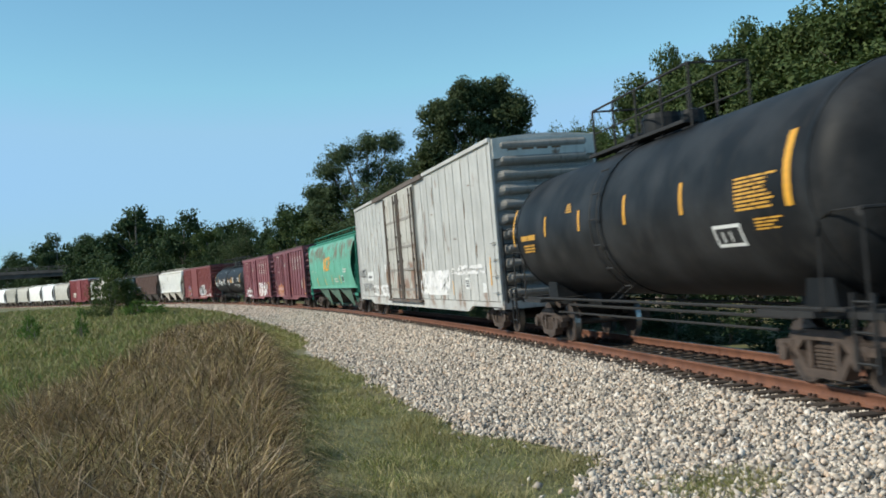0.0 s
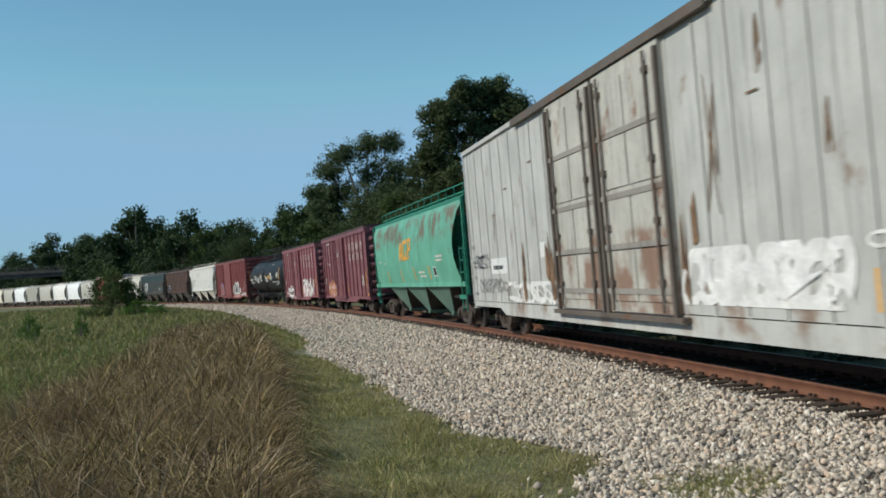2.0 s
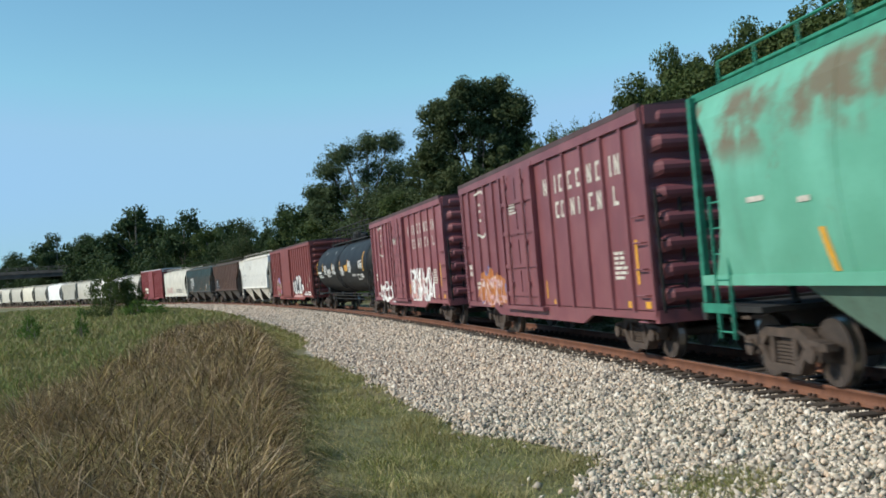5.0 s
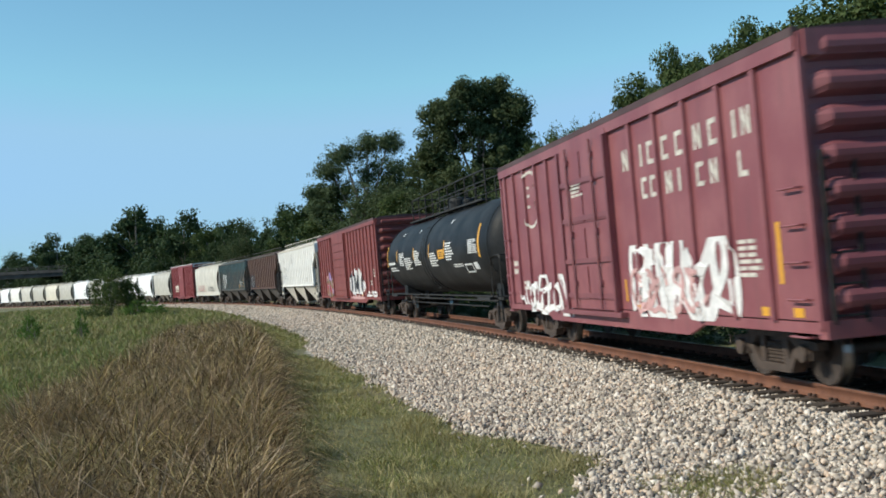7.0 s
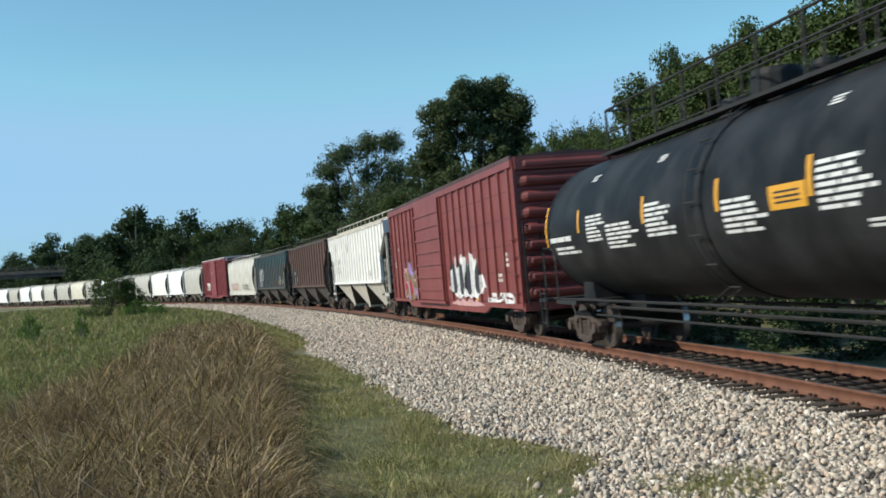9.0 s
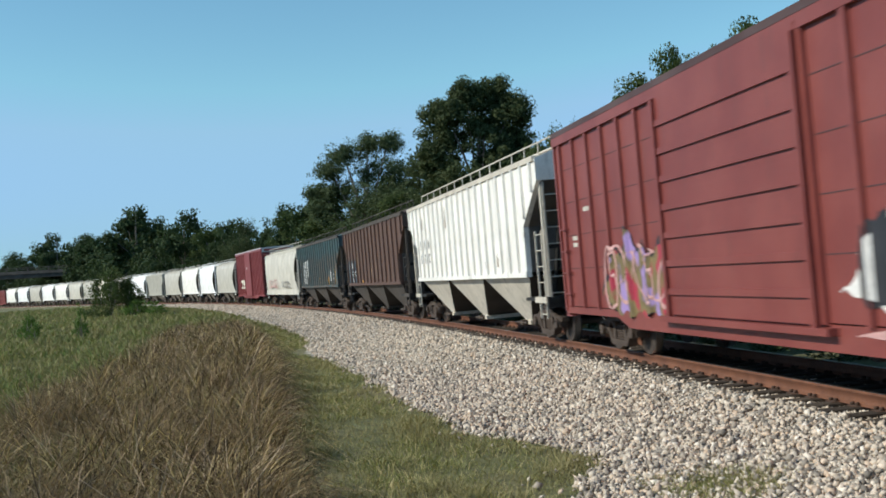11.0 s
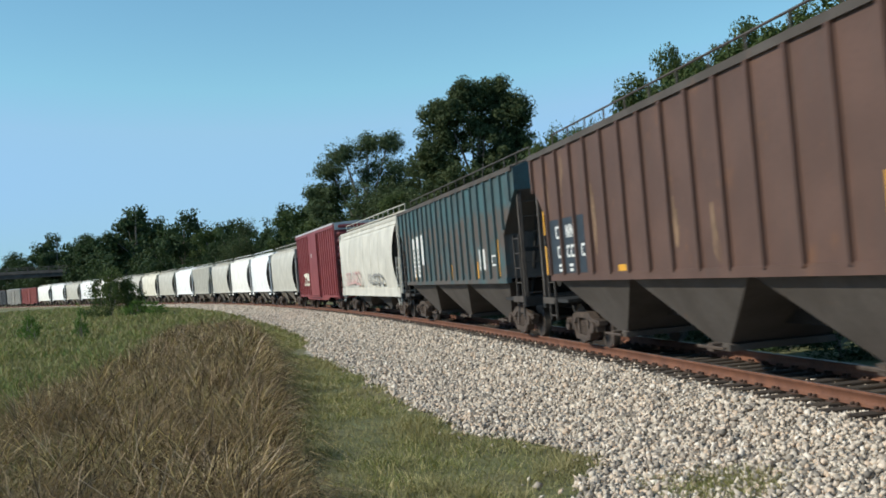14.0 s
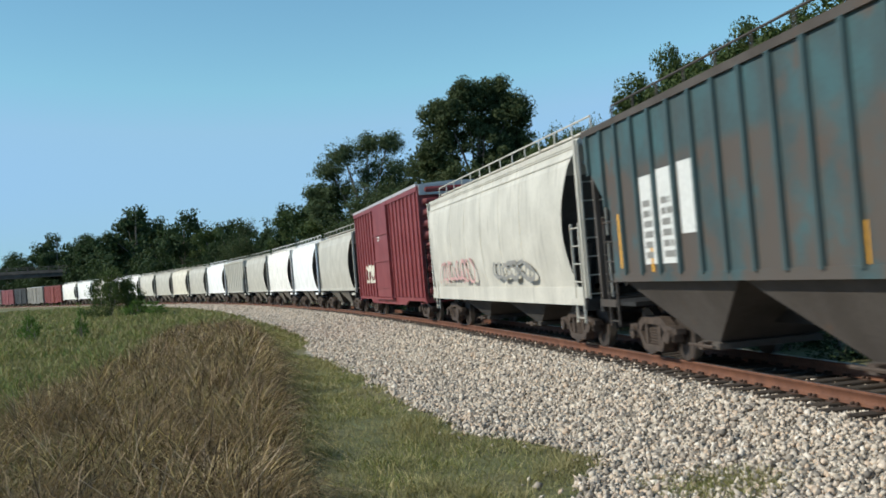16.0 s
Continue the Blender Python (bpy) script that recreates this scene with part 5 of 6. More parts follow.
# ---- the road bridge far off ----
def road_bridge():
    br = new("road_bridge")
    tagged(br, "dark concrete road bridge with a railing over the line", "bridge")
    conc = plain("weathered_concrete", (0.085, 0.08, 0.075), 0.9, 0.0, 0.3, 0.6)
    x0, x1, y0 = -215.0, -60.0, 302.0
    bm = bmesh.new()
    box(bm, x0, x1, y0, y0 + 10, 9.0, 9.9)
    part("deck", bm, conc, br)
    for k, y in enumerate((y0 + 0.6, y0 + 3.5, y0 + 6.4, y0 + 9.2)):
        bm = bmesh.new()
        box(bm, x0, x1, y - 0.25, y + 0.25, 7.9, 9.0)
        part("girder", bm, conc, br)
    bm = bmesh.new()
    box(bm, x0, x1, y0 + 0.05, y0 + 0.2, 10.75, 10.9)
    box(bm, x0, x1, y0 + 0.05, y0 + 0.2, 10.3, 10.4)
    part("handrail", bm, conc, br)
    bm = bmesh.new()
    box(bm, -0.15, 0.15, 0, 0.25, 9.9, 10.75)
    me = mesh_of("railing_post", bm, conc)
    for i in range(52):
        o = new("railing_post", me)
        o.parent = br
        o.location = (x0 + i * 3.0, y0 + 0.03, 0)
    bm = bmesh.new()
    for z0, z1, r in ((-1.2, 6.9, 0.6), (6.9, 7.9, 1.1)):
        box(bm, -r, r, -r, r, z0, z1)
    pm = mesh_of("pier", bm, conc)
    for x in (-190, -158, -146, -104, -80):
        for y in (2.2, 7.8):
            o = new("pier", pm)
            o.parent = br
            o.location = (x, y0 + y, 0)
    return br


road_bridge()


# ---- ties, spikes and loose stones ----
def tie_material():
    n = Nodes("weathered_tie_wood", 0.85)
    c = n.mix(n.random(), (0.045, 0.034, 0.026), (0.10, 0.078, 0.058))
    c = n.mix(n.steps(n.noise(9, 6, 0.6, (0.3, 3, 3)), 0.4, 0.7), c, (0.03, 0.022, 0.018))
    n.colour(c)
    n.bump(n.noise(14, 5, 0.6, (0.3, 4, 4)), 0.5, 0.01)
    return n.m


def tie_matrix(s, rnd):
    x, y, a = on_track(s)
    return Matrix.Translation((x, y, 0.7175 * math.sin(CANT))) @ Matrix.Rotation(a + rnd.uniform(-0.012, 0.012), 4, "Z") @ Matrix.Rotation(-CANT, 4, "Y")


def build_ties():
    rnd = random.Random(3)
    mat = tie_material()
    bm = bmesh.new()
    sec = [(-0.115, -0.37), (0.115, -0.37), (0.115, -0.20), (0.10, -0.188), (-0.10, -0.188), (-0.115, -0.20)]
    loft(bm, [[(x, y, z) for y, z in sec] for x in (-1.32, 1.30)])
    me = mesh_of("tie", bm, mat)
    plates = bmesh.new()
    box(plates, -0.17, 0.17, -0.09, 0.09, -0.19, -0.172)
    for x in (-0.105, 0.105):
        for y in (-0.062, 0.055):
            box(plates, x - 0.025, x + 0.025, y - 0.018, y + 0.018, -0.18, -0.135)
    plate = mesh_of("tie_plate", plates, RUSTY_SPIKE)
    pv = np.array([v.co[:] for v in plate.vertices])
    pf = np.array([list(p.vertices) for p in plate.polygons])
    tv = np.array([v.co[:] for v in me.vertices])
    verts, faces, off, far_v, far_f, foff = [], [], 0, [], [], 0
    tri = [t.vertices[:] for t in (me.calc_loop_triangles() or me.loop_triangles)]
    for i in range(600):
        s = -9.8 + i * 0.53
        m = tie_matrix(s, rnd)
        if i < 290:
            o = new("tie", me)
            o.parent = bed
            o.matrix_basis = m
        else:
            a = np.array(m)
            far_v.append(tv @ a[:3, :3].T + a[:3, 3])
            far_f.append(np.array(tri) + foff)
            foff += len(tv)
        if s < 75:
            a = np.array(m)
            for x in (-0.7525, 0.683):
                q = pv + np.array([x, 0, 0])
                verts.append(q @ a[:3, :3].T + a[:3, 3])
                faces.append(pf + off)
                off += len(pv)
    o = new("far_ties", from_arrays("far_ties", np.concatenate(far_v), np.concatenate(far_f), mat))
    o.parent = bed
    tagged(o, "dark wooden ties farther down the line", kind="stuff")
    o = new("spikes", from_arrays("spikes", np.concatenate(verts), np.concatenate(faces), RUSTY_SPIKE))
    o.parent = bed
    tagged(o, "rusty tie plates and spikes along the rails", kind="stuff")


RUSTY_SPIKE = plain("rusty_spikes", (0.07, 0.038, 0.025), 0.85)


def build_stones():
    """Loose ballast: broken stones, each its own lump."""
    rng = np.random.default_rng(31)
    mat = gravel_material("ballast_stones", True)
    octa = np.array([(1, 0, 0), (-1, 0, 0), (0, 1, 0), (0, -1, 0), (0, 0, 1), (0, 0, -1)], dtype=float)
    ocf = np.array([(0, 2, 4), (2, 1, 4), (1, 3, 4), (3, 0, 4), (2, 0, 5), (1, 2, 5), (3, 1, 5), (0, 3, 5)])

    def batch(n, s0, s1, d0, d1, size, shape, faces, power=1.0):
        pts, sz = [], []
        while len(pts) < n:
            s = s0 + (s1 - s0) * rng.random() ** power
            d = d0 + (d1 - d0) * rng.random()
            e = gravel_edge(s)
            if d > e + 0.25 * rng.random() - 0.1:
                if rng.random() > 0.012 or d > e + 0.7:
                    continue
            p = beside(s, d)
            k = size * min(1.7, rng.lognormal(0, 0.27))
            if abs(d - 0.752) < 0.11 or abs(d + 0.683) < 0.11:
                continue
            if -1.3 < d < 1.35:
                u = (s + 9.8) % 0.53
                if u < 0.16 or u > 0.37:
                    continue
                k *= 0.8
            pts.append((p.x, p.y, ground_height(s, d) + 0.02 + 0.02 * noise.noise((p.x * 2.3, p.y * 2.3, 0)) + k * rng.uniform(-0.1, 0.9)))
            sz.append(k)
        pts, sz = np.array(pts), np.array(sz)
        m = len(shape)
        q = rng.normal(size=(n, 4))
        q /= np.linalg.norm(q, axis=1)[:, None]
        w, x, y, z = q.T
        R = np.stack([1 - 2 * (y * y + z * z), 2 * (x * y - z * w), 2 * (x * z + y * w), 2 * (x * y + z * w), 1 - 2 * (x * x + z * z), 2 * (y * z - x * w), 2 * (x * z - y * w), 2 * (y * z + x * w), 1 - 2 * (x * x + y * y)], 1).reshape(n, 3, 3)
        loc = shape[None] * rng.uniform(0.42, 1.5, (n, 1, 3)) * rng.uniform(0.5, 1.3, (n, m, 1)) * sz[:, None, None]
        world_v = np.einsum("nij,nmj->nmi", R, loc) + pts[:, None]
        return world_v.reshape(-1, 3), (faces[None] + (np.arange(n) * m)[:, None, None]).reshape(-1, 3)

    for n, s0, s1, d0, d1, size, shape, faces in ((52000, -7, 14, -1.6, 6.2, 0.033, octa, ocf), (34000, 14, 36, -1.6, 6.4, 0.035, octa, ocf), (26000, 36, 85, -1.5, 6.4, 0.042, octa, ocf), (9000, 85, 150, 0.8, 6.4, 0.06, octa, ocf)):
        v, f = batch(n, s0, s1, d0, d1, size, shape, faces)
        ob = new("ballast_stones", from_arrays("ballast_stones", v, f, mat))
        tagged(ob, "loose pale and tan crushed stones of the ballast", "stone", kind="stuff")


build_ties()
build_stones()


# ---- paint marks, stencils and spray paint on the cars ----
def on_wall(bm, x0, x1, z0, z1, y):
    v = [bm.verts.new(c) for c in ((x0, y, z0), (x1, y, z0), (x1, y, z1), (x0, y, z1))]
    bm.faces.new(v)


def stencil(car, x0, x1, z0, z1, rows, mat, y=-1.507, seed=0, name="stencil"):
    """Rows of bars that stand for small stencilled text."""
    rnd = random.Random(seed + int(x0 * 100))
    step = (z1 - z0) / rows
    for i in range(rows):
        x, end = x0, x0 + (x1 - x0) * rnd.uniform(0.65, 1.0)
        while x < end:
            w = min(rnd.uniform(0.18, 0.5), end - x)
            patch(car, x, x + w, z0 + i * step, z0 + (i + 0.62) * step, mat, y, name, "small stencilled marking")
            x += w + 0.05


def patch(car, x0, x1, z0, z1, mat, y=-1.507, name="painted_patch", label=""):
    bm = bmesh.new()
    on_wall(bm, x0, x1, z0, z1, y)
    return part(name, bm, mat, car, label)


def frame_mark(car, x0, x1, z0, z1, mat, y=-1.507, t=0.05):
    bm = bmesh.new()
    on_wall(bm, x0, x1, z0, z0 + t, y)
    on_wall(bm, x0, x1, z1 - t, z1, y)
    on_wall(bm, x0, x0 + t, z0 + t, z1 - t, y)
    on_wall(bm, x1 - t, x1, z0 + t, z1 - t, y)
    return part("frame_mark", bm, mat, car)


def emblem(car, kind, x, z, w, hgt, mat, y=-1.508):
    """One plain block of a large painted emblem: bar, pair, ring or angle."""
    bm = bmesh.new()
    t = w * 0.3
    if kind == "bar":
        on_wall(bm, x - t * 0.6, x + t * 0.6, z, z + hgt, y)
    elif kind == "pair":
        on_wall(bm, x - w / 2, x - w / 2 + t, z, z + hgt, y)
        on_wall(bm, x + w / 2 - t, x + w / 2, z, z + hgt, y)
        v = [bm.verts.new(c) for c in ((x - w / 2, y - 0.001, z + hgt), (x - w / 2 + t, y - 0.001, z + hgt), (x + w / 2, y - 0.001, z), (x + w / 2 - t, y - 0.001, z))]
        bm.faces.new(v)
    elif kind == "ring":
        on_wall(bm, x - w / 2, x - w / 2 + t, z, z + hgt, y)
        on_wall(bm, x - w / 2 + t, x + w / 2, z, z + hgt * 0.2, y)
        on_wall(bm, x - w / 2 + t, x + w / 2, z + hgt * 0.8, z + hgt, y)
    else:
        on_wall(bm, x - w / 2, x - w / 2 + t, z, z + hgt, y)
        on_wall(bm, x - w / 2 + t, x + w / 2, z, z + hgt * 0.22, y)
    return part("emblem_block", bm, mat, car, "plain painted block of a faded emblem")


def spray(car, x0, x1, z0, z1, mat, seed, label, ribs=(), depth=0.062, thick=0.08, strokes=8, y=-1.509, half_rib=0.075):
    """Spray paint: looping ribbons that follow the posts of the wall."""
    rnd = random.Random(seed)
    bm = bmesh.new()
    prev = None
    for i in range(strokes):
        cx = x0 + (x1 - x0) * (i + 0.5) / strokes
        w = (x1 - x0) / strokes * rnd.uniform(0.5, 0.9)
        hgt = (z1 - z0) * rnd.uniform(0.34, 0.48)
        cz = (z0 + z1) / 2 + rnd.uniform(-0.08, 0.08) * (z1 - z0)
        ph, lean, turn, wob = rnd.uniform(0, 6.28), rnd.uniform(-0.25, 0.3), rnd.uniform(3.4, 6.4), rnd.uniform(0.1, 0.4)
        th = thick * rnd.uniform(0.6, 1.5)
        for j in range(45):
            a = ph + turn * j / 44
            r = 1 + wob * math.sin(2 * a + ph)
            pair = []
            for q in (-1, 1):
                px = cx + w * r * math.cos(a) + lean * hgt * math.sin(a) + q * th * math.cos(a)
                pz = min(z1, max(z0, cz + hgt * r * math.sin(a) + q * th * math.sin(a)))
                near_rib = min((abs(px - b) for b in ribs), default=9)
                out = depth + 0.004 if near_rib < half_rib else 0.0
                pair.append(bm.verts.new((px, y - out - 0.0007 * i, pz)))
            if prev:
                bm.faces.new((prev[0], prev[1], pair[1], pair[0]))
            prev = pair
    return part("spray_paint", bm, mat, car, label)


def mural(car, x0, x1, z0, z1, mat, seed, label, ribs=(), depth=0.062, y=-1.5085, name="spray_paint", ragged=0.3, pitch=0.55, taper=True):
    """A filled painted shape with a jagged outline that follows the posts of the wall."""
    rnd = random.Random(seed)
    bm = bmesh.new()
    prev, n = None, max(3, int((x1 - x0) / 0.045))
    ph, hgt = rnd.uniform(0, 6.28), z1 - z0
    for i in range(n + 1):
        x = x0 + (x1 - x0) * i / n
        ease = min(1.0, 3.2 * i / n + 0.25, 3.2 * (1 - i / n) + 0.25)
        ease = ease if taper else 1.0
        top = z0 + hgt * ease * (1 - ragged * (0.5 + 0.5 * math.sin(6.28 * x / pitch + ph) * math.cos(2.1 * x + ph)) - 0.06 * rnd.random())
        low = z0 + hgt * 0.10 * ragged * (1 + math.sin(9.0 * x + ph)) + 0.3 * hgt * (1 - ease)
        out = depth + 0.004 if min((abs(x - b) for b in ribs), default=9) < 0.075 else 0.0
        pair = [bm.verts.new((x, y - out, min(low, top - 0.02))), bm.verts.new((x, y - out, top))]
        if prev:
            bm.faces.new((prev[0], pair[0], pair[1], prev[1]))
        prev = pair
    return part(name, bm, mat, car, label)


def many_colours(name, stops, scale):
    """Sprayed fills of several colours that run into one another."""
    n = Nodes(name, 0.5)
    ramp = n.t.nodes.new("ShaderNodeValToRGB")
    n.link(n.noise(scale, 2, 0.4, (1, 1, 0.7)), ramp.inputs[0])
    el = ramp.color_ramp.elements
    while len(el) < len(stops):
        el.new(0.5)
    for e, (q, col) in zip(el, stops):
        e.position, e.color = q, (*col, 1)
    n.colour(n.mix(n.times(n.steps(n.noise(24, 4), 0.5, 0.75), 0.3), ramp.outputs[0], (0.2, 0.16, 0.15)))
    return n.m


VIOLET_MURAL = many_colours("violet_and_olive_spray", [(0.0, (0.30, 0.20, 0.48)), (0.42, (0.34, 0.24, 0.5)), (0.47, (0.16, 0.12, 0.05)), (0.58, (0.22, 0.17, 0.07)), (0.62, (0.36, 0.03, 0.06))], 2.2)
ORANGE_MURAL = many_colours("orange_and_blue_spray", [(0.0, (0.09, 0.13, 0.34)), (0.4, (0.12, 0.17, 0.38)), (0.45, (0.42, 0.15, 0.04)), (0.62, (0.45, 0.17, 0.05)), (0.66, (0.66, 0.5, 0.45))], 2.4)
GRIME_STREAK = plain("grime_streak", (0.36, 0.30, 0.24), 0.8, 0.0, 0.4, 4)
RUST_PATCH = plain("flaking_rust", (0.20, 0.115, 0.06), 0.85, 0.0, 0.6, 3)
PINK_SPRAY = plain("pink_spray_paint", (0.58, 0.34, 0.32), 0.6, 0.0, 0.2, 3)
BLACK_SPRAY = plain("black_spray_paint", (0.03, 0.03, 0.035), 0.5, 0.0, 0.3, 3)
GREY_SPRAY = plain("grey_spray_paint", (0.28, 0.27, 0.25), 0.6, 0.0, 0.2, 3)
WHITE_SPRAY = plain("white_spray_paint", (0.78, 0.76, 0.73), 0.55, 0.0, 0.2, 3)
BLUE_PATCH = plain("dark_blue_patch", (0.03, 0.042, 0.055), 0.6, 0.0, 0.3, 3)
YELLOW_TEXT = plain("yellow_stencil", (0.60, 0.32, 0.04), 0.55, 0.0, 0.2, 12)
GOLD_EMBLEM = plain("gold_emblem", (0.78, 0.36, 0.025), 0.5, 0.0, 0.15, 6)
WORN_WHITE = plain("worn_white_lettering", (0.62, 0.58, 0.50), 0.6, 0.0, 0.3, 8)
RUST_STREAK = plain("rust_streak", (0.22, 0.14, 0.085), 0.8, 0.0, 0.35, 5)

# black tank car at the front
R1, Z1 = 1.52, 2.62
tank_marks(tank_1, "yellow_stripe", [(-7.55, -7.43, -9, 27)], R1, Z1, YELLOW_MARK)
for x, a0, a1 in ((-4.52, -4, 13), (-1.97, -4, 12), (0.75, -5, 15), (3.33, -5, 14)):
    tank_marks(tank_1, "yellow_stripe", [(x - 0.06, x + 0.06, a0, a1)], R1, Z1, YELLOW_MARK)
tank_marks(tank_1, "yellow_stripe", [(6.6, 6.78, -9, 28)], R1, Z1, YELLOW_MARK)


def tank_text(car, x0, x1, a0, a1, rows, mat, radius, centre, seed=0):
    rnd = random.Random(seed + int(x0 * 50))
    step = (a1 - a0) / rows
    for i in range(rows):
        x, end = x0, x0 + (x1 - x0) * rnd.uniform(0.55, 1.0)
        while x < end:
            w = min(rnd.uniform(0.25, 0.7), end - x)
            tank_marks(car, "stencil", [(x, x + w, a0 + i * step, a0 + (i + 0.58) * step)], radius, centre, mat, "small stencilled marking on the tank")
            x += w + 0.05


tank_text(tank_1, -6.75, -4.35, -5, 3, 1, YELLOW_TEXT, R1, Z1, 1)
tank_text(tank_1, -6.6, -5.5, -16, -8, 3, YELLOW_TEXT, R1, Z1, 2)
tank_text(tank_1, -2.9, -2.4, 12, 20, 4, YELLOW_TEXT, R1, Z1, 3)
tank_text(tank_1, 5.2, 6.45, -8, 10, 9, YELLOW_TEXT, R1, Z1, 4)
tank_text(tank_1, 5.65, 6.45, -19, -12, 4, YELLOW_TEXT, R1, Z1, 5)
tank_marks(tank_1, "frame_mark", [(4.3, 5.2, -27, -25), (4.3, 5.2, -16, -14), (4.3, 4.36, -25, -16), (5.14, 5.2, -25, -16), (4.55, 4.6, -24, -18), (4.8, 4.85, -24, -18)], R1, Z1, WHITE_MARK)

# white box car
rib2 = spaced(h2, 1.05)
spray(box_2, 2.75, 7.3, 1.1, 1.95, WHITE_SPRAY, 41, "large white spray paint on the side", rib2, 0.018, 0.13, 9)
spray(box_2, 7.9, 11.9, 1.75, 2.05, WHITE_SPRAY, 42, "thin white spray paint scribble", rib2, 0.018, 0.04, 10)
spray(box_2, -12.6, -9.3, 1.2, 1.6, GREY_SPRAY, 43, "faint grey spray paint", rib2, 0.018, 0.04, 7)
spray(box_2, -9.0, -4.4, 0.98, 1.5, WHITE_SPRAY, 44, "white spray paint near the floor", rib2, 0.018, 0.09, 8)
spray(box_2, -13.2, -11.2, 1.9, 2.3, BLACK_SPRAY, 45, "thin dark spray paint scribble", rib2, 0.018, 0.025, 6)
for x0, x1, z0, z1, m in ((-10.9, -8.9, 1.72, 2.15, WHITE_MARK), (9.5, 10.1, 1.3, 1.66, WHITE_MARK), (11.6, 12.0, 1.2, 1.48, WHITE_MARK), (-5.6, -5.1, 2.05, 2.4, WHITE_MARK)):
    patch(box_2, x0, x1, z0, z1, m, -1.512, label="white panel painted on the side")
stencil(box_2, -10.6, -9.1, 1.84, 2.02, 1, BLACK_MARK, -1.515)
stencil(box_2, 9.58, 10.02, 1.38, 1.6, 3, BLACK_MARK, -1.515)
for x0, x1, z0, z1 in ((7.76, 7.9, 1.1, 1.58), (12.55, 12.66, 1.4, 2.2), (-4.5, -4.38, 1.1, 1.6)):
    patch(box_2, x0, x1, z0, z1, YELLOW_MARK, -1.513, "yellow_stripe")
for x, z0, z1 in ((-4.9, 1.6, 2.75), (-7.2, 1.7, 2.5), (4.0, 2.4, 4.6), (7.1, 2.9, 3.6), (10.0, 3.2, 4.1), (-10.2, 2.6, 3.4), (11.2, 2.2, 2.7), (5.6, 4.1, 4.9)):
    spray(box_2, x - 0.05, x + 0.05, z0, z1, RUST_STREAK, int(x * 10), "thin streaks of rust", (), 0, 0.018, 2, -1.511)

for x0, x1, z0, z1, seed in ((-5.2, -4.95, 1.5, 2.75, 46), (-4.9, -4.55, 0.97, 2.85, 47), (-4.5, -4.2, 0.97, 2.6, 48), (-7.4, -7.12, 1.0, 2.65, 49), (2.6, 2.85, 1.0, 2.9, 50), (3.1, 3.3, 2.0, 3.1, 51), (-9.1, -8.95, 0.97, 1.5, 52)):
    mural(box_2, x0, x1, z0, z1, RUST_PATCH, seed, "flaking rust with ragged edges", (), 0, -1.522, "rust_patch", 0.75, 0.17, False)
for x, z in ((-10.2, 3.3), (-6.1, 4.3), (5.2, 3.9), (8.4, 2.9), (10.7, 4.4), (-8.7, 3.9)):
    patch(box_2, x, x + 0.34, z, z + 0.03, RUST_PATCH, -1.522, "scratch", "rusty scratch in the paint")

SEAM_GRIME = plain("seam_grime", (0.17, 0.155, 0.135), 0.8, 0.0, 0.5, 2)
for i, x in enumerate(rib2):
    if -4.3 < x < 2.7:
        continue
    patch(box_2, x + 0.034, x + 0.05, 0.97, 5.3, SEAM_GRIME, -1.504, "seam_line", "grimy seam between wall sheets")
    patch(box_2, x + 0.52, x + 0.53, 0.97 + 0.2 * (i % 3), 5.3 - 0.3 * (i % 2), SEAM_GRIME, -1.504, "seam_line", "grimy seam between wall sheets")
bm = bmesh.new()
box(bm, -7.0, 4.4, -1.63, -1.52, 5.30, 5.46)
part("upper_door_track", bm, DOOR_BARS, box_2, "dark rusty upper door track")
for i, (y0, y1) in enumerate(((-1.05, -0.75), (-0.62, -0.28), (-0.2, 0.12), (0.24, 0.5))):
    bm = bmesh.new()
    box(bm, h2 + 0.101, h2 + 0.104, y0, y1, 5.08, 5.2)
    part("rust_patch", bm, RUST_PATCH, box_2, "rusted mark on the end header")

# green hopper car
def on_curve(sill, eave, z):
    u = (z - sill) / (eave - sill)
    return -(1.36 + 0.20 * math.sin(math.pi * min(1, 0.10 + u * 0.86)) - 0.10 * max(0, u - 0.85) / 0.15) - 0.012


def curved_patch(car, pts, sill, eave, mat, name, label=""):
    """A painted shape on a curved side: corner pairs (x left, x right, z) from the foot up."""
    bm = bmesh.new()
    rows = []
    for (a0, b0, z0), (a1, b1, z1) in zip(pts, pts[1:]):
        k = max(1, int((z1 - z0) / 0.12))
        rows += [(a0 + (a1 - a0) * i / k, b0 + (b1 - b0) * i / k, z0 + (z1 - z0) * i / k) for i in range(k)]
    rows.append(pts[-1])
    loft(bm, [[(a, on_curve(sill, eave, z), z), (b, on_curve(sill, eave, z), z)] for a, b, z in rows], cap=False, closed=False)
    return part(name, bm, mat, car, label)


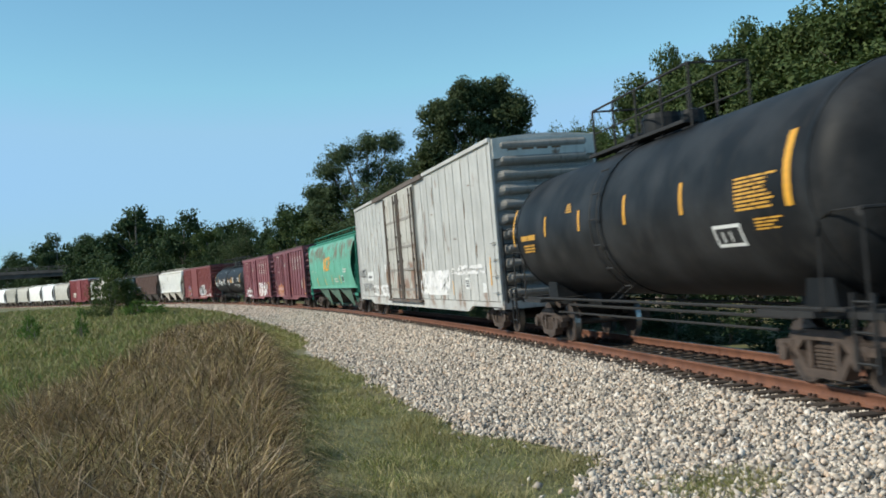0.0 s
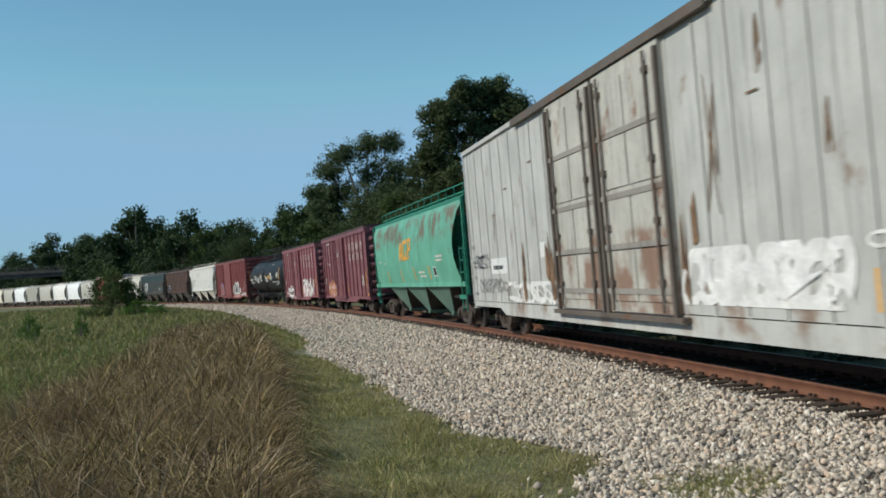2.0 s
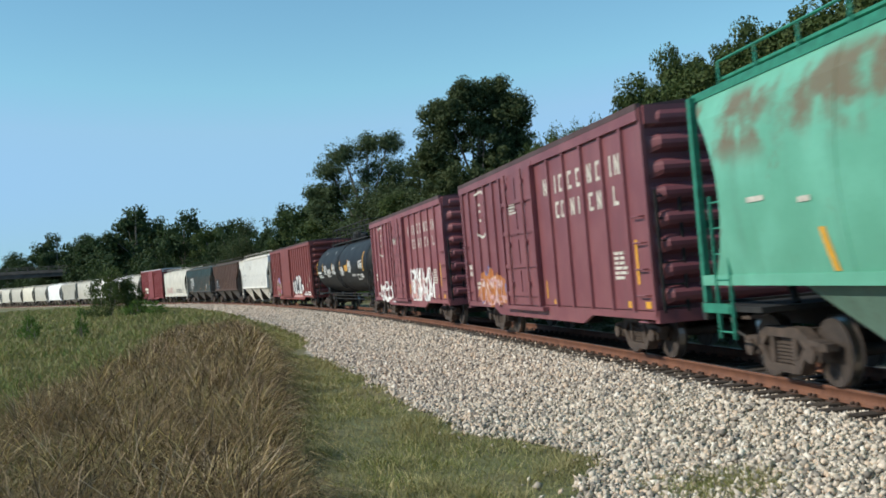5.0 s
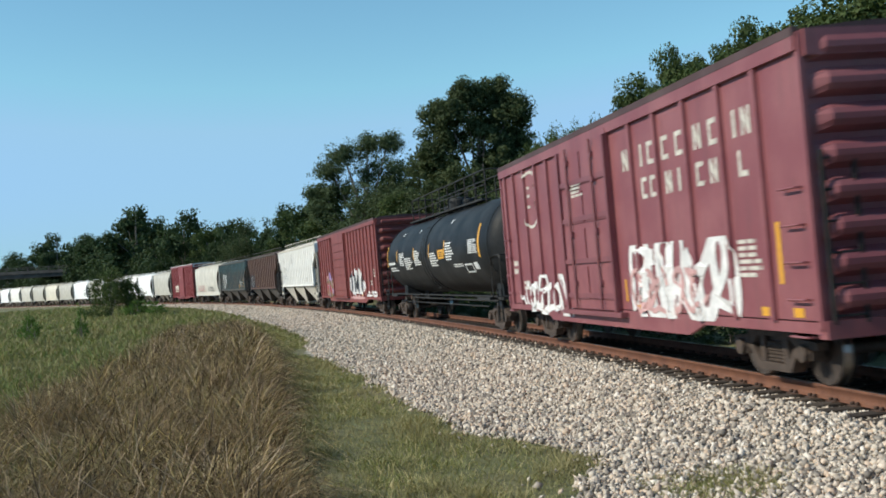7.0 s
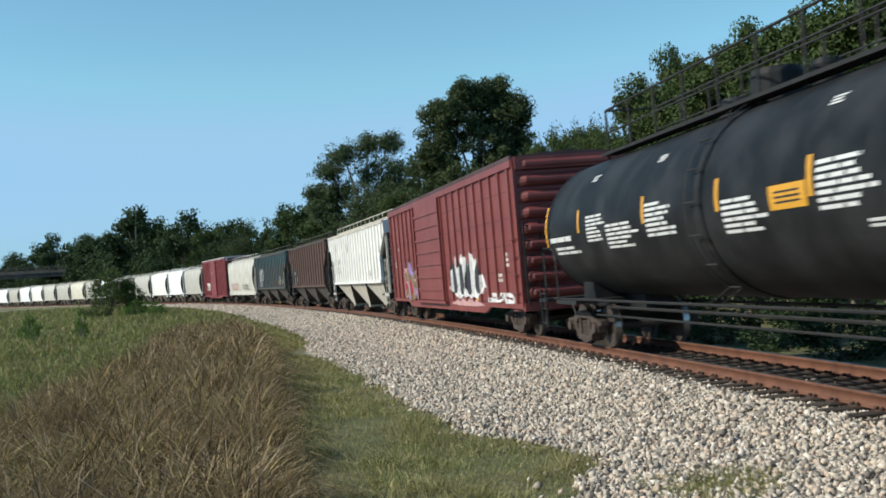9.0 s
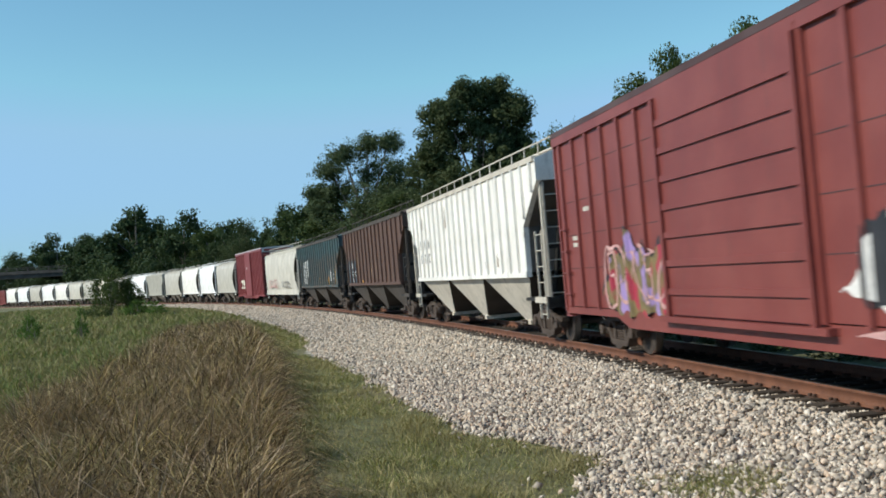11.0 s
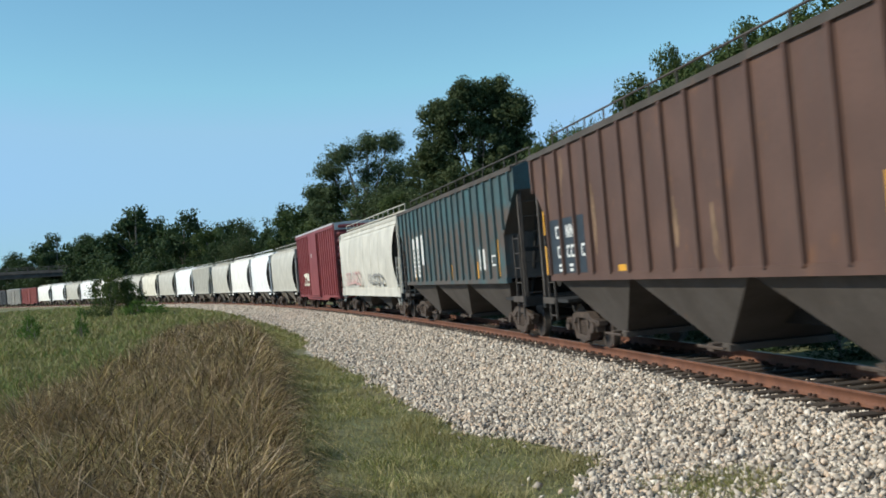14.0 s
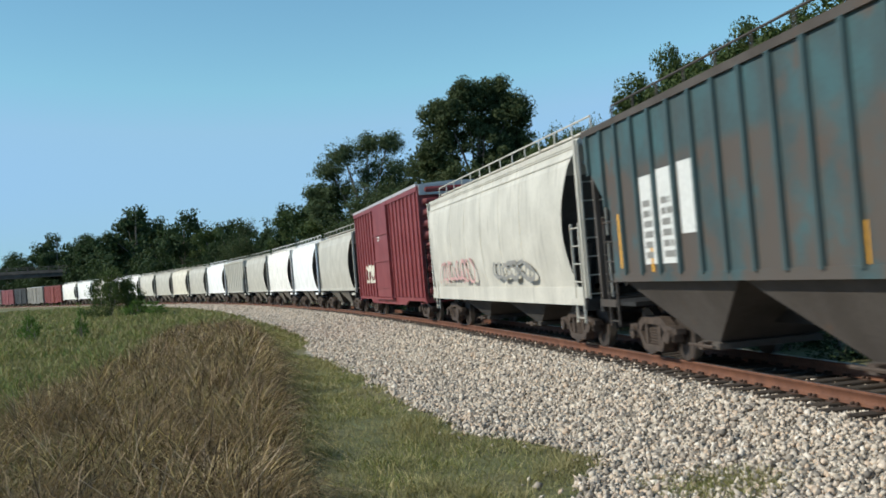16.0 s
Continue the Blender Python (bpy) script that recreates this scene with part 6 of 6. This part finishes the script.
for pts in ([(-1.85, -1.6, 2.45), (-1.55, -1.3, 3.2)], [(-1.3, -1.05, 2.45), (-1.35, -1.1, 3.2)], [(-1.6, -1.15, 2.62), (-1.58, -1.15, 2.75)],
            [(-0.95, -0.7, 2.47), (-0.85, -0.6, 3.28)], [(-0.7, -0.1, 2.47), (-0.7, -0.1, 2.62)], [(-0.3, -0.1, 2.62), (-0.25, -0.05, 2.85)], [(-0.6, 0.0, 3.13), (-0.58, 0.02, 3.28)],
            [(0.1, 0.32, 2.5), (0.15, 0.37, 3.32)], [(0.37, 0.75, 2.82), (0.37, 0.78, 2.94)], [(0.37, 0.8, 3.18), (0.37, 0.8, 3.32)], [(0.62, 0.8, 2.94), (0.64, 0.82, 3.18)]):
    curved_patch(hop_3, pts, 1.5, 4.25, GOLD_EMBLEM, "emblem_block", "gold block of a painted emblem")
for x, z0, z1, lean in ((-5.0, 1.55, 2.08, -0.15), (-1.75, 1.6, 2.1, -0.18), (1.05, 1.65, 2.15, -0.18), (3.92, 1.65, 2.15, -0.18)):
    curved_patch(hop_3, [(x - 0.07, x + 0.07, z0), (x - 0.07 + lean, x + 0.07 + lean, z1)], 1.5, 4.25, YELLOW_MARK, "orange_stripe")
curved_patch(hop_3, [(4.55, 5.05, 1.75), (4.5, 5.0, 2.1)], 1.5, 4.25, WHITE_MARK, "painted_patch")
curved_patch(hop_3, [(4.6, 5.0, 1.79), (4.55, 4.95, 2.06)], 1.5, 4.246, BLACK_MARK, "painted_patch", "dark stencil panel").location = (0, -0.004, 0)
for x0, x1, z in ((5.2, 6.2, 2.28), (5.3, 6.3, 2.42), (2.0, 3.1, 1.75), (1.8, 2.9, 1.9), (-7.0, -6.5, 2.5), (-5.6, -5.3, 2.4)):
    curved_patch(hop_3, [(x0, x1, z), (x0, x1, z + 0.07)], 1.5, 4.25, WORN_WHITE, "stencil", "small stencilled markings")

# maroon box cars
rib5 = [-7.3, -6.42, -5.4, -4.34, -3.35, 1.98, 3.14, 4.34, 5.56, 6.66]
for car in (box_4, box_5):
    for k, x in zip(("pair", "bar", "ring", "ring", "ring", "pair", "ring", "bar", "pair"), (1.62, 2.4, 2.82, 3.45, 4.02, 4.72, 5.25, 5.95, 6.3)):
        emblem(car, k, x, 3.42, 0.27, 0.38, WORN_WHITE)
    for k, x in zip(("ring", "ring", "pair", "bar", "ring", "pair", "angle"), (2.45, 2.85, 3.52, 3.95, 4.72, 5.2, 6.12)):
        emblem(car, k, x, 2.87, 0.26, 0.36, WORN_WHITE)
    stencil(car, -1.4, -0.6, 3.2, 3.5, 4, WORN_WHITE, -1.612)
    stencil(car, -7.1, -6.6, 1.7, 2.1, 2, WORN_WHITE)
    stencil(car, -6.2, -5.6, 1.3, 1.55, 2, WORN_WHITE)
    stencil(car, 5.75, 6.45, 1.5, 2.05, 6, WORN_WHITE)
    for x0, x1, z0, z1 in ((6.86, 6.97, 1.4, 2.2), (1.62, 1.85, 0.97, 1.08), (6.3, 6.58, 0.98, 1.1), (7.15, 7.4, 0.98, 1.1), (1.1, 1.18, 1.1, 1.5)):
        patch(car, x0, x1, z0, z1, YELLOW_MARK, -1.508, "yellow_stripe")
spray(box_5, 1.45, 5.5, 0.85, 2.1, WHITE_SPRAY, 51, "bulging white spray paint over the posts", rib5, 0.062, 0.12, 9)
spray(box_5, 1.6, 4.6, 0.9, 1.7, PINK_SPRAY, 56, "pink fill in the white spray paint", rib5, 0.063, 0.05, 7, -1.520)
spray(box_5, -6.3, -2.1, 0.72, 1.65, WHITE_SPRAY, 52, "pointed white spray paint", rib5, 0.062, 0.08, 8)


def shield(car, cx, z0, z1, half_w, mat, y=-1.508, t=0.035):
    """A plain shield outline, as one ribbon, with three bars in it."""
    bm = bmesh.new()
    prev, hgt = None, z1 - z0
    for j in range(49):
        u = 2 * math.pi * j / 48
        pinch = 1 - 0.22 * math.exp(-((math.sin(u) - 0.1) / 0.25) ** 2)
        pair = []
        for q in (-1, 1):
            k = 1 + q * t / half_w
            zz = math.sin(u)
            px = cx + half_w * k * math.copysign(abs(math.cos(u)) ** (0.55 if zz > 0 else 0.8), math.cos(u)) * pinch
            near_rib = min(abs(px - b) for b in rib5)
            pair.append(bm.verts.new((px, y - (0.066 if near_rib < 0.075 else 0), z0 + hgt * (0.5 + 0.5 * zz) + q * t * zz)))
        if prev:
            bm.faces.new((prev[0], prev[1], pair[1], pair[0]))
        prev = pair
    part("shield_outline", bm, mat, car, "thin white shield outline")
    for z in (0.35, 0.55, 0.7):
        patch(car, cx - half_w * 0.45, cx - half_w * 0.05, z0 + hgt * z, z0 + hgt * z + 0.07, mat)


for car in (box_4, box_5):
    shield(car, -5.0, 2.8, 4.1, 0.62, WORN_WHITE)
mural(box_4, -6.3, -2.2, 0.8, 2.0, ORANGE_MURAL, 54, "orange and blue spray paint near the floor", rib5, 0.062, ragged=0.3, pitch=1.2)
spray(box_4, -5.8, -2.5, 0.85, 1.6, PINK_SPRAY, 55, "pale pink letters in the spray paint", rib5, 0.062, 0.04, 5, -1.52)

# second tank car
R6, Z6 = 1.50, 2.58
tank_marks(tank_6, "orange_stripe", [(-9.05, -8.93, -12, 23)], R6, Z6, YELLOW_MARK)
for x, a0, a1 in ((-6.49, -4, 14), (-2.7, -5, 13), (0.32, -5, 13), (2.95, -5, 14)):
    tank_marks(tank_6, "orange_stripe", [(x - 0.06, x + 0.06, a0, a1)], R6, Z6, YELLOW_MARK)
tank_marks(tank_6, "orange_stripe", [(7.64, 7.82, -13, 26)], R6, Z6, YELLOW_MARK)
tank_marks(tank_6, "warning_panel", [(1.9, 2.85, -9, 3)], R6, Z6, YELLOW_MARK, "bright yellow painted panel")
tank_marks(tank_6, "stencil", [(2.05, 2.7, -6, -5), (2.05, 2.7, -3.5, -2.5), (2.05, 2.7, -1, 0)], R6 + 0.003, Z6, BLACK_MARK)
for x0, x1, a0, a1, rows in ((-8.7, -6.4, -9, -2, 1), (-8.4, -6.5, -20, -12, 2), (-5.95, -4.75, -12, 9, 7), (-4.75, -2.95, -19, 0, 6), (-2.6, -1.3, -14, 9, 7), (0.45, 1.85, -18, 2, 6), (3.1, 4.4, -12, 12, 7), (4.0, 5.6, -22, -17, 2), (-6.2, -5.75, 37, 43, 3), (-2.5, -2.05, 36, 42, 3), (3.0, 3.4, 38, 44, 3), (6.4, 7.6, -7, 10, 8)):
    tank_text(tank_6, x0, x1, a0, a1, rows, WHITE_MARK, R6, Z6, 11)
tank_marks(tank_6, "frame_mark", [(5.5, 6.5, -31, -29), (5.5, 6.5, -21, -19), (5.5, 5.58, -29, -21), (6.42, 6.5, -29, -21), (6.7, 7.2, -27, -18)], R6, Z6, WHITE_MARK)

# red box car
rib7 = spaced(h7, 0.95)
mural(box_7, 1.3, 6.4, 1.0, 2.5, WHITE_SPRAY, 61, "white outline round black spray paint", rib7, 0.062, -1.5085, ragged=0.3, pitch=0.9)
for i, (a0, a1) in enumerate(((1.75, 2.6), (2.85, 3.55), (3.8, 4.7), (4.95, 5.9))):
    mural(box_7, a0, a1, 1.12, 2.3, BLACK_SPRAY, 66 + i, "black drips and fill of the spray paint", rib7, 0.062, -1.5125, ragged=0.25, pitch=0.4)
mural(box_7, 1.6, 6.0, 0.78, 1.0, PINK_SPRAY, 70, "pink spray paint along the sill", (), 0, -1.5165, ragged=0.1)
mural(box_7, -7.5, -3.3, 0.8, 2.5, BLACK_SPRAY, 62, "dark shadow round the violet spray paint", rib7, 0.062, -1.5085, ragged=0.35, pitch=1.1)
mural(box_7, -7.4, -3.4, 0.82, 2.43, VIOLET_MURAL, 62, "violet, olive and red spray paint", rib7, 0.062, -1.5125, ragged=0.36, pitch=1.1)
spray(box_7, -7.1, -3.6, 0.95, 2.15, PINK_SPRAY, 64, "pale pink outlines of the spray paint", rib7, 0.06, 0.03, 6, -1.52)
spray(box_7, 6.6, 9.0, 0.92, 1.2, WHITE_SPRAY, 65, "white spray paint near the floor", rib7, 0.062, 0.06, 4)
for x, z, n in ((8.8, 1.9, 3), (-8.9, 2.2, 2), (-8.0, 2.9, 1), (8.0, 1.5, 2)):
    stencil(box_7, x - 0.25, x + 0.25, z, z + 0.14 * n, n, WORN_WHITE)
for x in (-6.2, 5.0, 9.3):
    patch(box_7, x, x + 0.3, 0.96, 1.08, YELLOW_MARK, -1.508, "yellow_stripe")

# weld seams between the posts of the red box car
bm = bmesh.new()
box(bm, -0.40, 0.40, -0.006, 0.002, -0.007, 0.007)
seam_mesh = mesh_of("weld_seam", bm, ROOF_DARK)
for i, x in enumerate(rib7[:-1]):
    if -3.9 < x + 0.48 < 1.0:
        continue
    for z in (1.75, 2.45, 3.15, 3.85):
        o = new("weld_seam", seam_mesh)
        o.parent = box_7
        o.location = (x + (rib7[1] - rib7[0]) / 2, -1.5, z)

# ribbed hopper cars
for x0, x1, z0, z1 in ((3.3, 3.6, 1.82, 2.08), (4.17, 4.5, 1.82, 2.1), (-4.0, -3.75, 1.85, 2.0)):
    patch(hop_8, x0, x1, z0, z1, BLACK_MARK, -1.527, label="dark stencil panel")
    stencil(hop_8, x0 + 0.03, x1 - 0.03, z0 + 0.04, z1 - 0.06, 2, WHITE_MARK, -1.53)
for i in range(3):
    emblem(hop_8, "pair", -6.45 + i * 0.75, 2.75, 0.36, 0.35, GREY_SPRAY, -1.527)
    emblem(hop_8, "ring", -6.45 + i * 0.75, 2.25, 0.36, 0.33, GREY_SPRAY, -1.527)
for x, z0, z1 in ((5.1, 3.1, 4.1), (-1.8, 3.3, 4.2), (1.0, 2.0, 2.9), (4.7, 1.9, 2.4), (-6.0, 3.4, 4.2)):
    mural(hop_8, x - 0.09, x + 0.09, z0, z1, GRIME_STREAK, int(x * 7), "ragged streak of grime", (), 0, -1.526, "grime_streak", 0.8, 0.15, False)
patch(hop_9, -7.15, -4.6, 1.66, 2.85, BLUE_PATCH, -1.525, label="dark blue repainted panel")
for k, x in zip(("ring", "pair", "pair"), (-6.55, -5.75, -5.45)):
    emblem(hop_9, k, x, 2.42, 0.26, 0.28, WHITE_MARK, -1.529)
for x in (-6.5, -5.8, -5.5, -4.75):
    emblem(hop_9, "ring", x, 2.0, 0.24, 0.26, WHITE_MARK, -1.529)
stencil(hop_9, -6.6, -6.2, 1.7, 1.9, 2, WHITE_MARK, -1.529)
stencil(hop_9, -5.8, -5.5, 1.7, 1.9, 2, WHITE_MARK, -1.529)
for x0, x1, z0, z1 in ((-7.66, -7.55, 2.55, 3.1), (-7.66, -7.55, 1.64, 2.3), (-2.7, -2.2, 1.66, 1.78), (5.9, 6.02, 1.9, 2.6), (-5.25, -5.1, 1.66, 1.95)):
    patch(hop_9, x0, x1, z0, z1, YELLOW_MARK, -1.526, "yellow_stripe")
for x, z0, z1 in ((-7.2, 3.0, 4.2), (-5.9, 3.3, 4.2), (0.2, 1.8, 2.9), (1.6, 1.7, 2.6), (-3.9, 2.0, 3.4)):
    spray(hop_9, x - 0.06, x + 0.06, z0, z1, RUST_STREAK, int(x * 9), "pale rust streaks", (), 0, 0.03, 2, -1.524)
for x0, x1, z0, z1 in ((-5.95, -5.3, 1.75, 3.25), (-5.12, -4.45, 1.75, 3.3), (-4.2, -3.55, 2.2, 3.32), (4.75, 5.45, 1.85, 2.45)):
    patch(hop_10, x0, x1, z0, z1, WHITE_MARK, -1.526, label="white painted panel")
for x0 in (-5.85, -5.0):
    stencil(hop_10, x0, x0 + 0.5, 1.85, 2.9, 6, GREY_SPRAY, -1.529)
frame_mark(hop_10, 6.2, 6.7, 1.95, 2.25, WHITE_MARK, -1.526)
for x, z0, z1 in ((-7.2, 1.7, 2.7), (-2.7, 1.62, 2.15), (-0.9, 1.62, 2.15), (0.9, 1.62, 2.1), (4.5, 1.62, 2.1), (6.95, 1.65, 2.65), (-5.6, 1.62, 2.05)):
    patch(hop_10, x - 0.06, x + 0.06, z0, z1, YELLOW_MARK, -1.527, "yellow_stripe")

# cream hopper and tall red box car
spray(hop_11, -6.2, -1.2, 1.5, 2.25, PINK_SPRAY, 71, "pink spray paint on the curved side", (), 0, 0.045, 9, -1.575)
spray(hop_11, 1.4, 5.0, 1.5, 2.05, GREY_SPRAY, 72, "faint grey spray paint", (), 0, 0.05, 6, -1.575)
rib12 = spaced(h12, 0.8)
spray(box_12, -5.5, -2.6, 1.6, 2.5, RUSTY_WHITE, 73, "yellow spray paint on red", rib12, 0.062, 0.10, 5)
stencil(box_12, -1.0, -0.4, 3.5, 3.9, 3, WHITE_MARK, -1.612)


def motions():
    """The train rolls past; every car follows the line, the wheels turn."""
    for car, mid, half in cars:
        rows = []
        for k in range(33):
            t = k * 0.5
            rows.append((t, car_pose(mid - travelled(t), half)))
        walk(car, rows)
    for w, dx in turning:
        rows = [(k / 30, Matrix.Translation((dx, 0, WHEEL_R)) @ Matrix.Rotation(travelled(k / 30) / WHEEL_R, 4, "Y")) for k in range(481)]
        walk(w, rows)


motions()
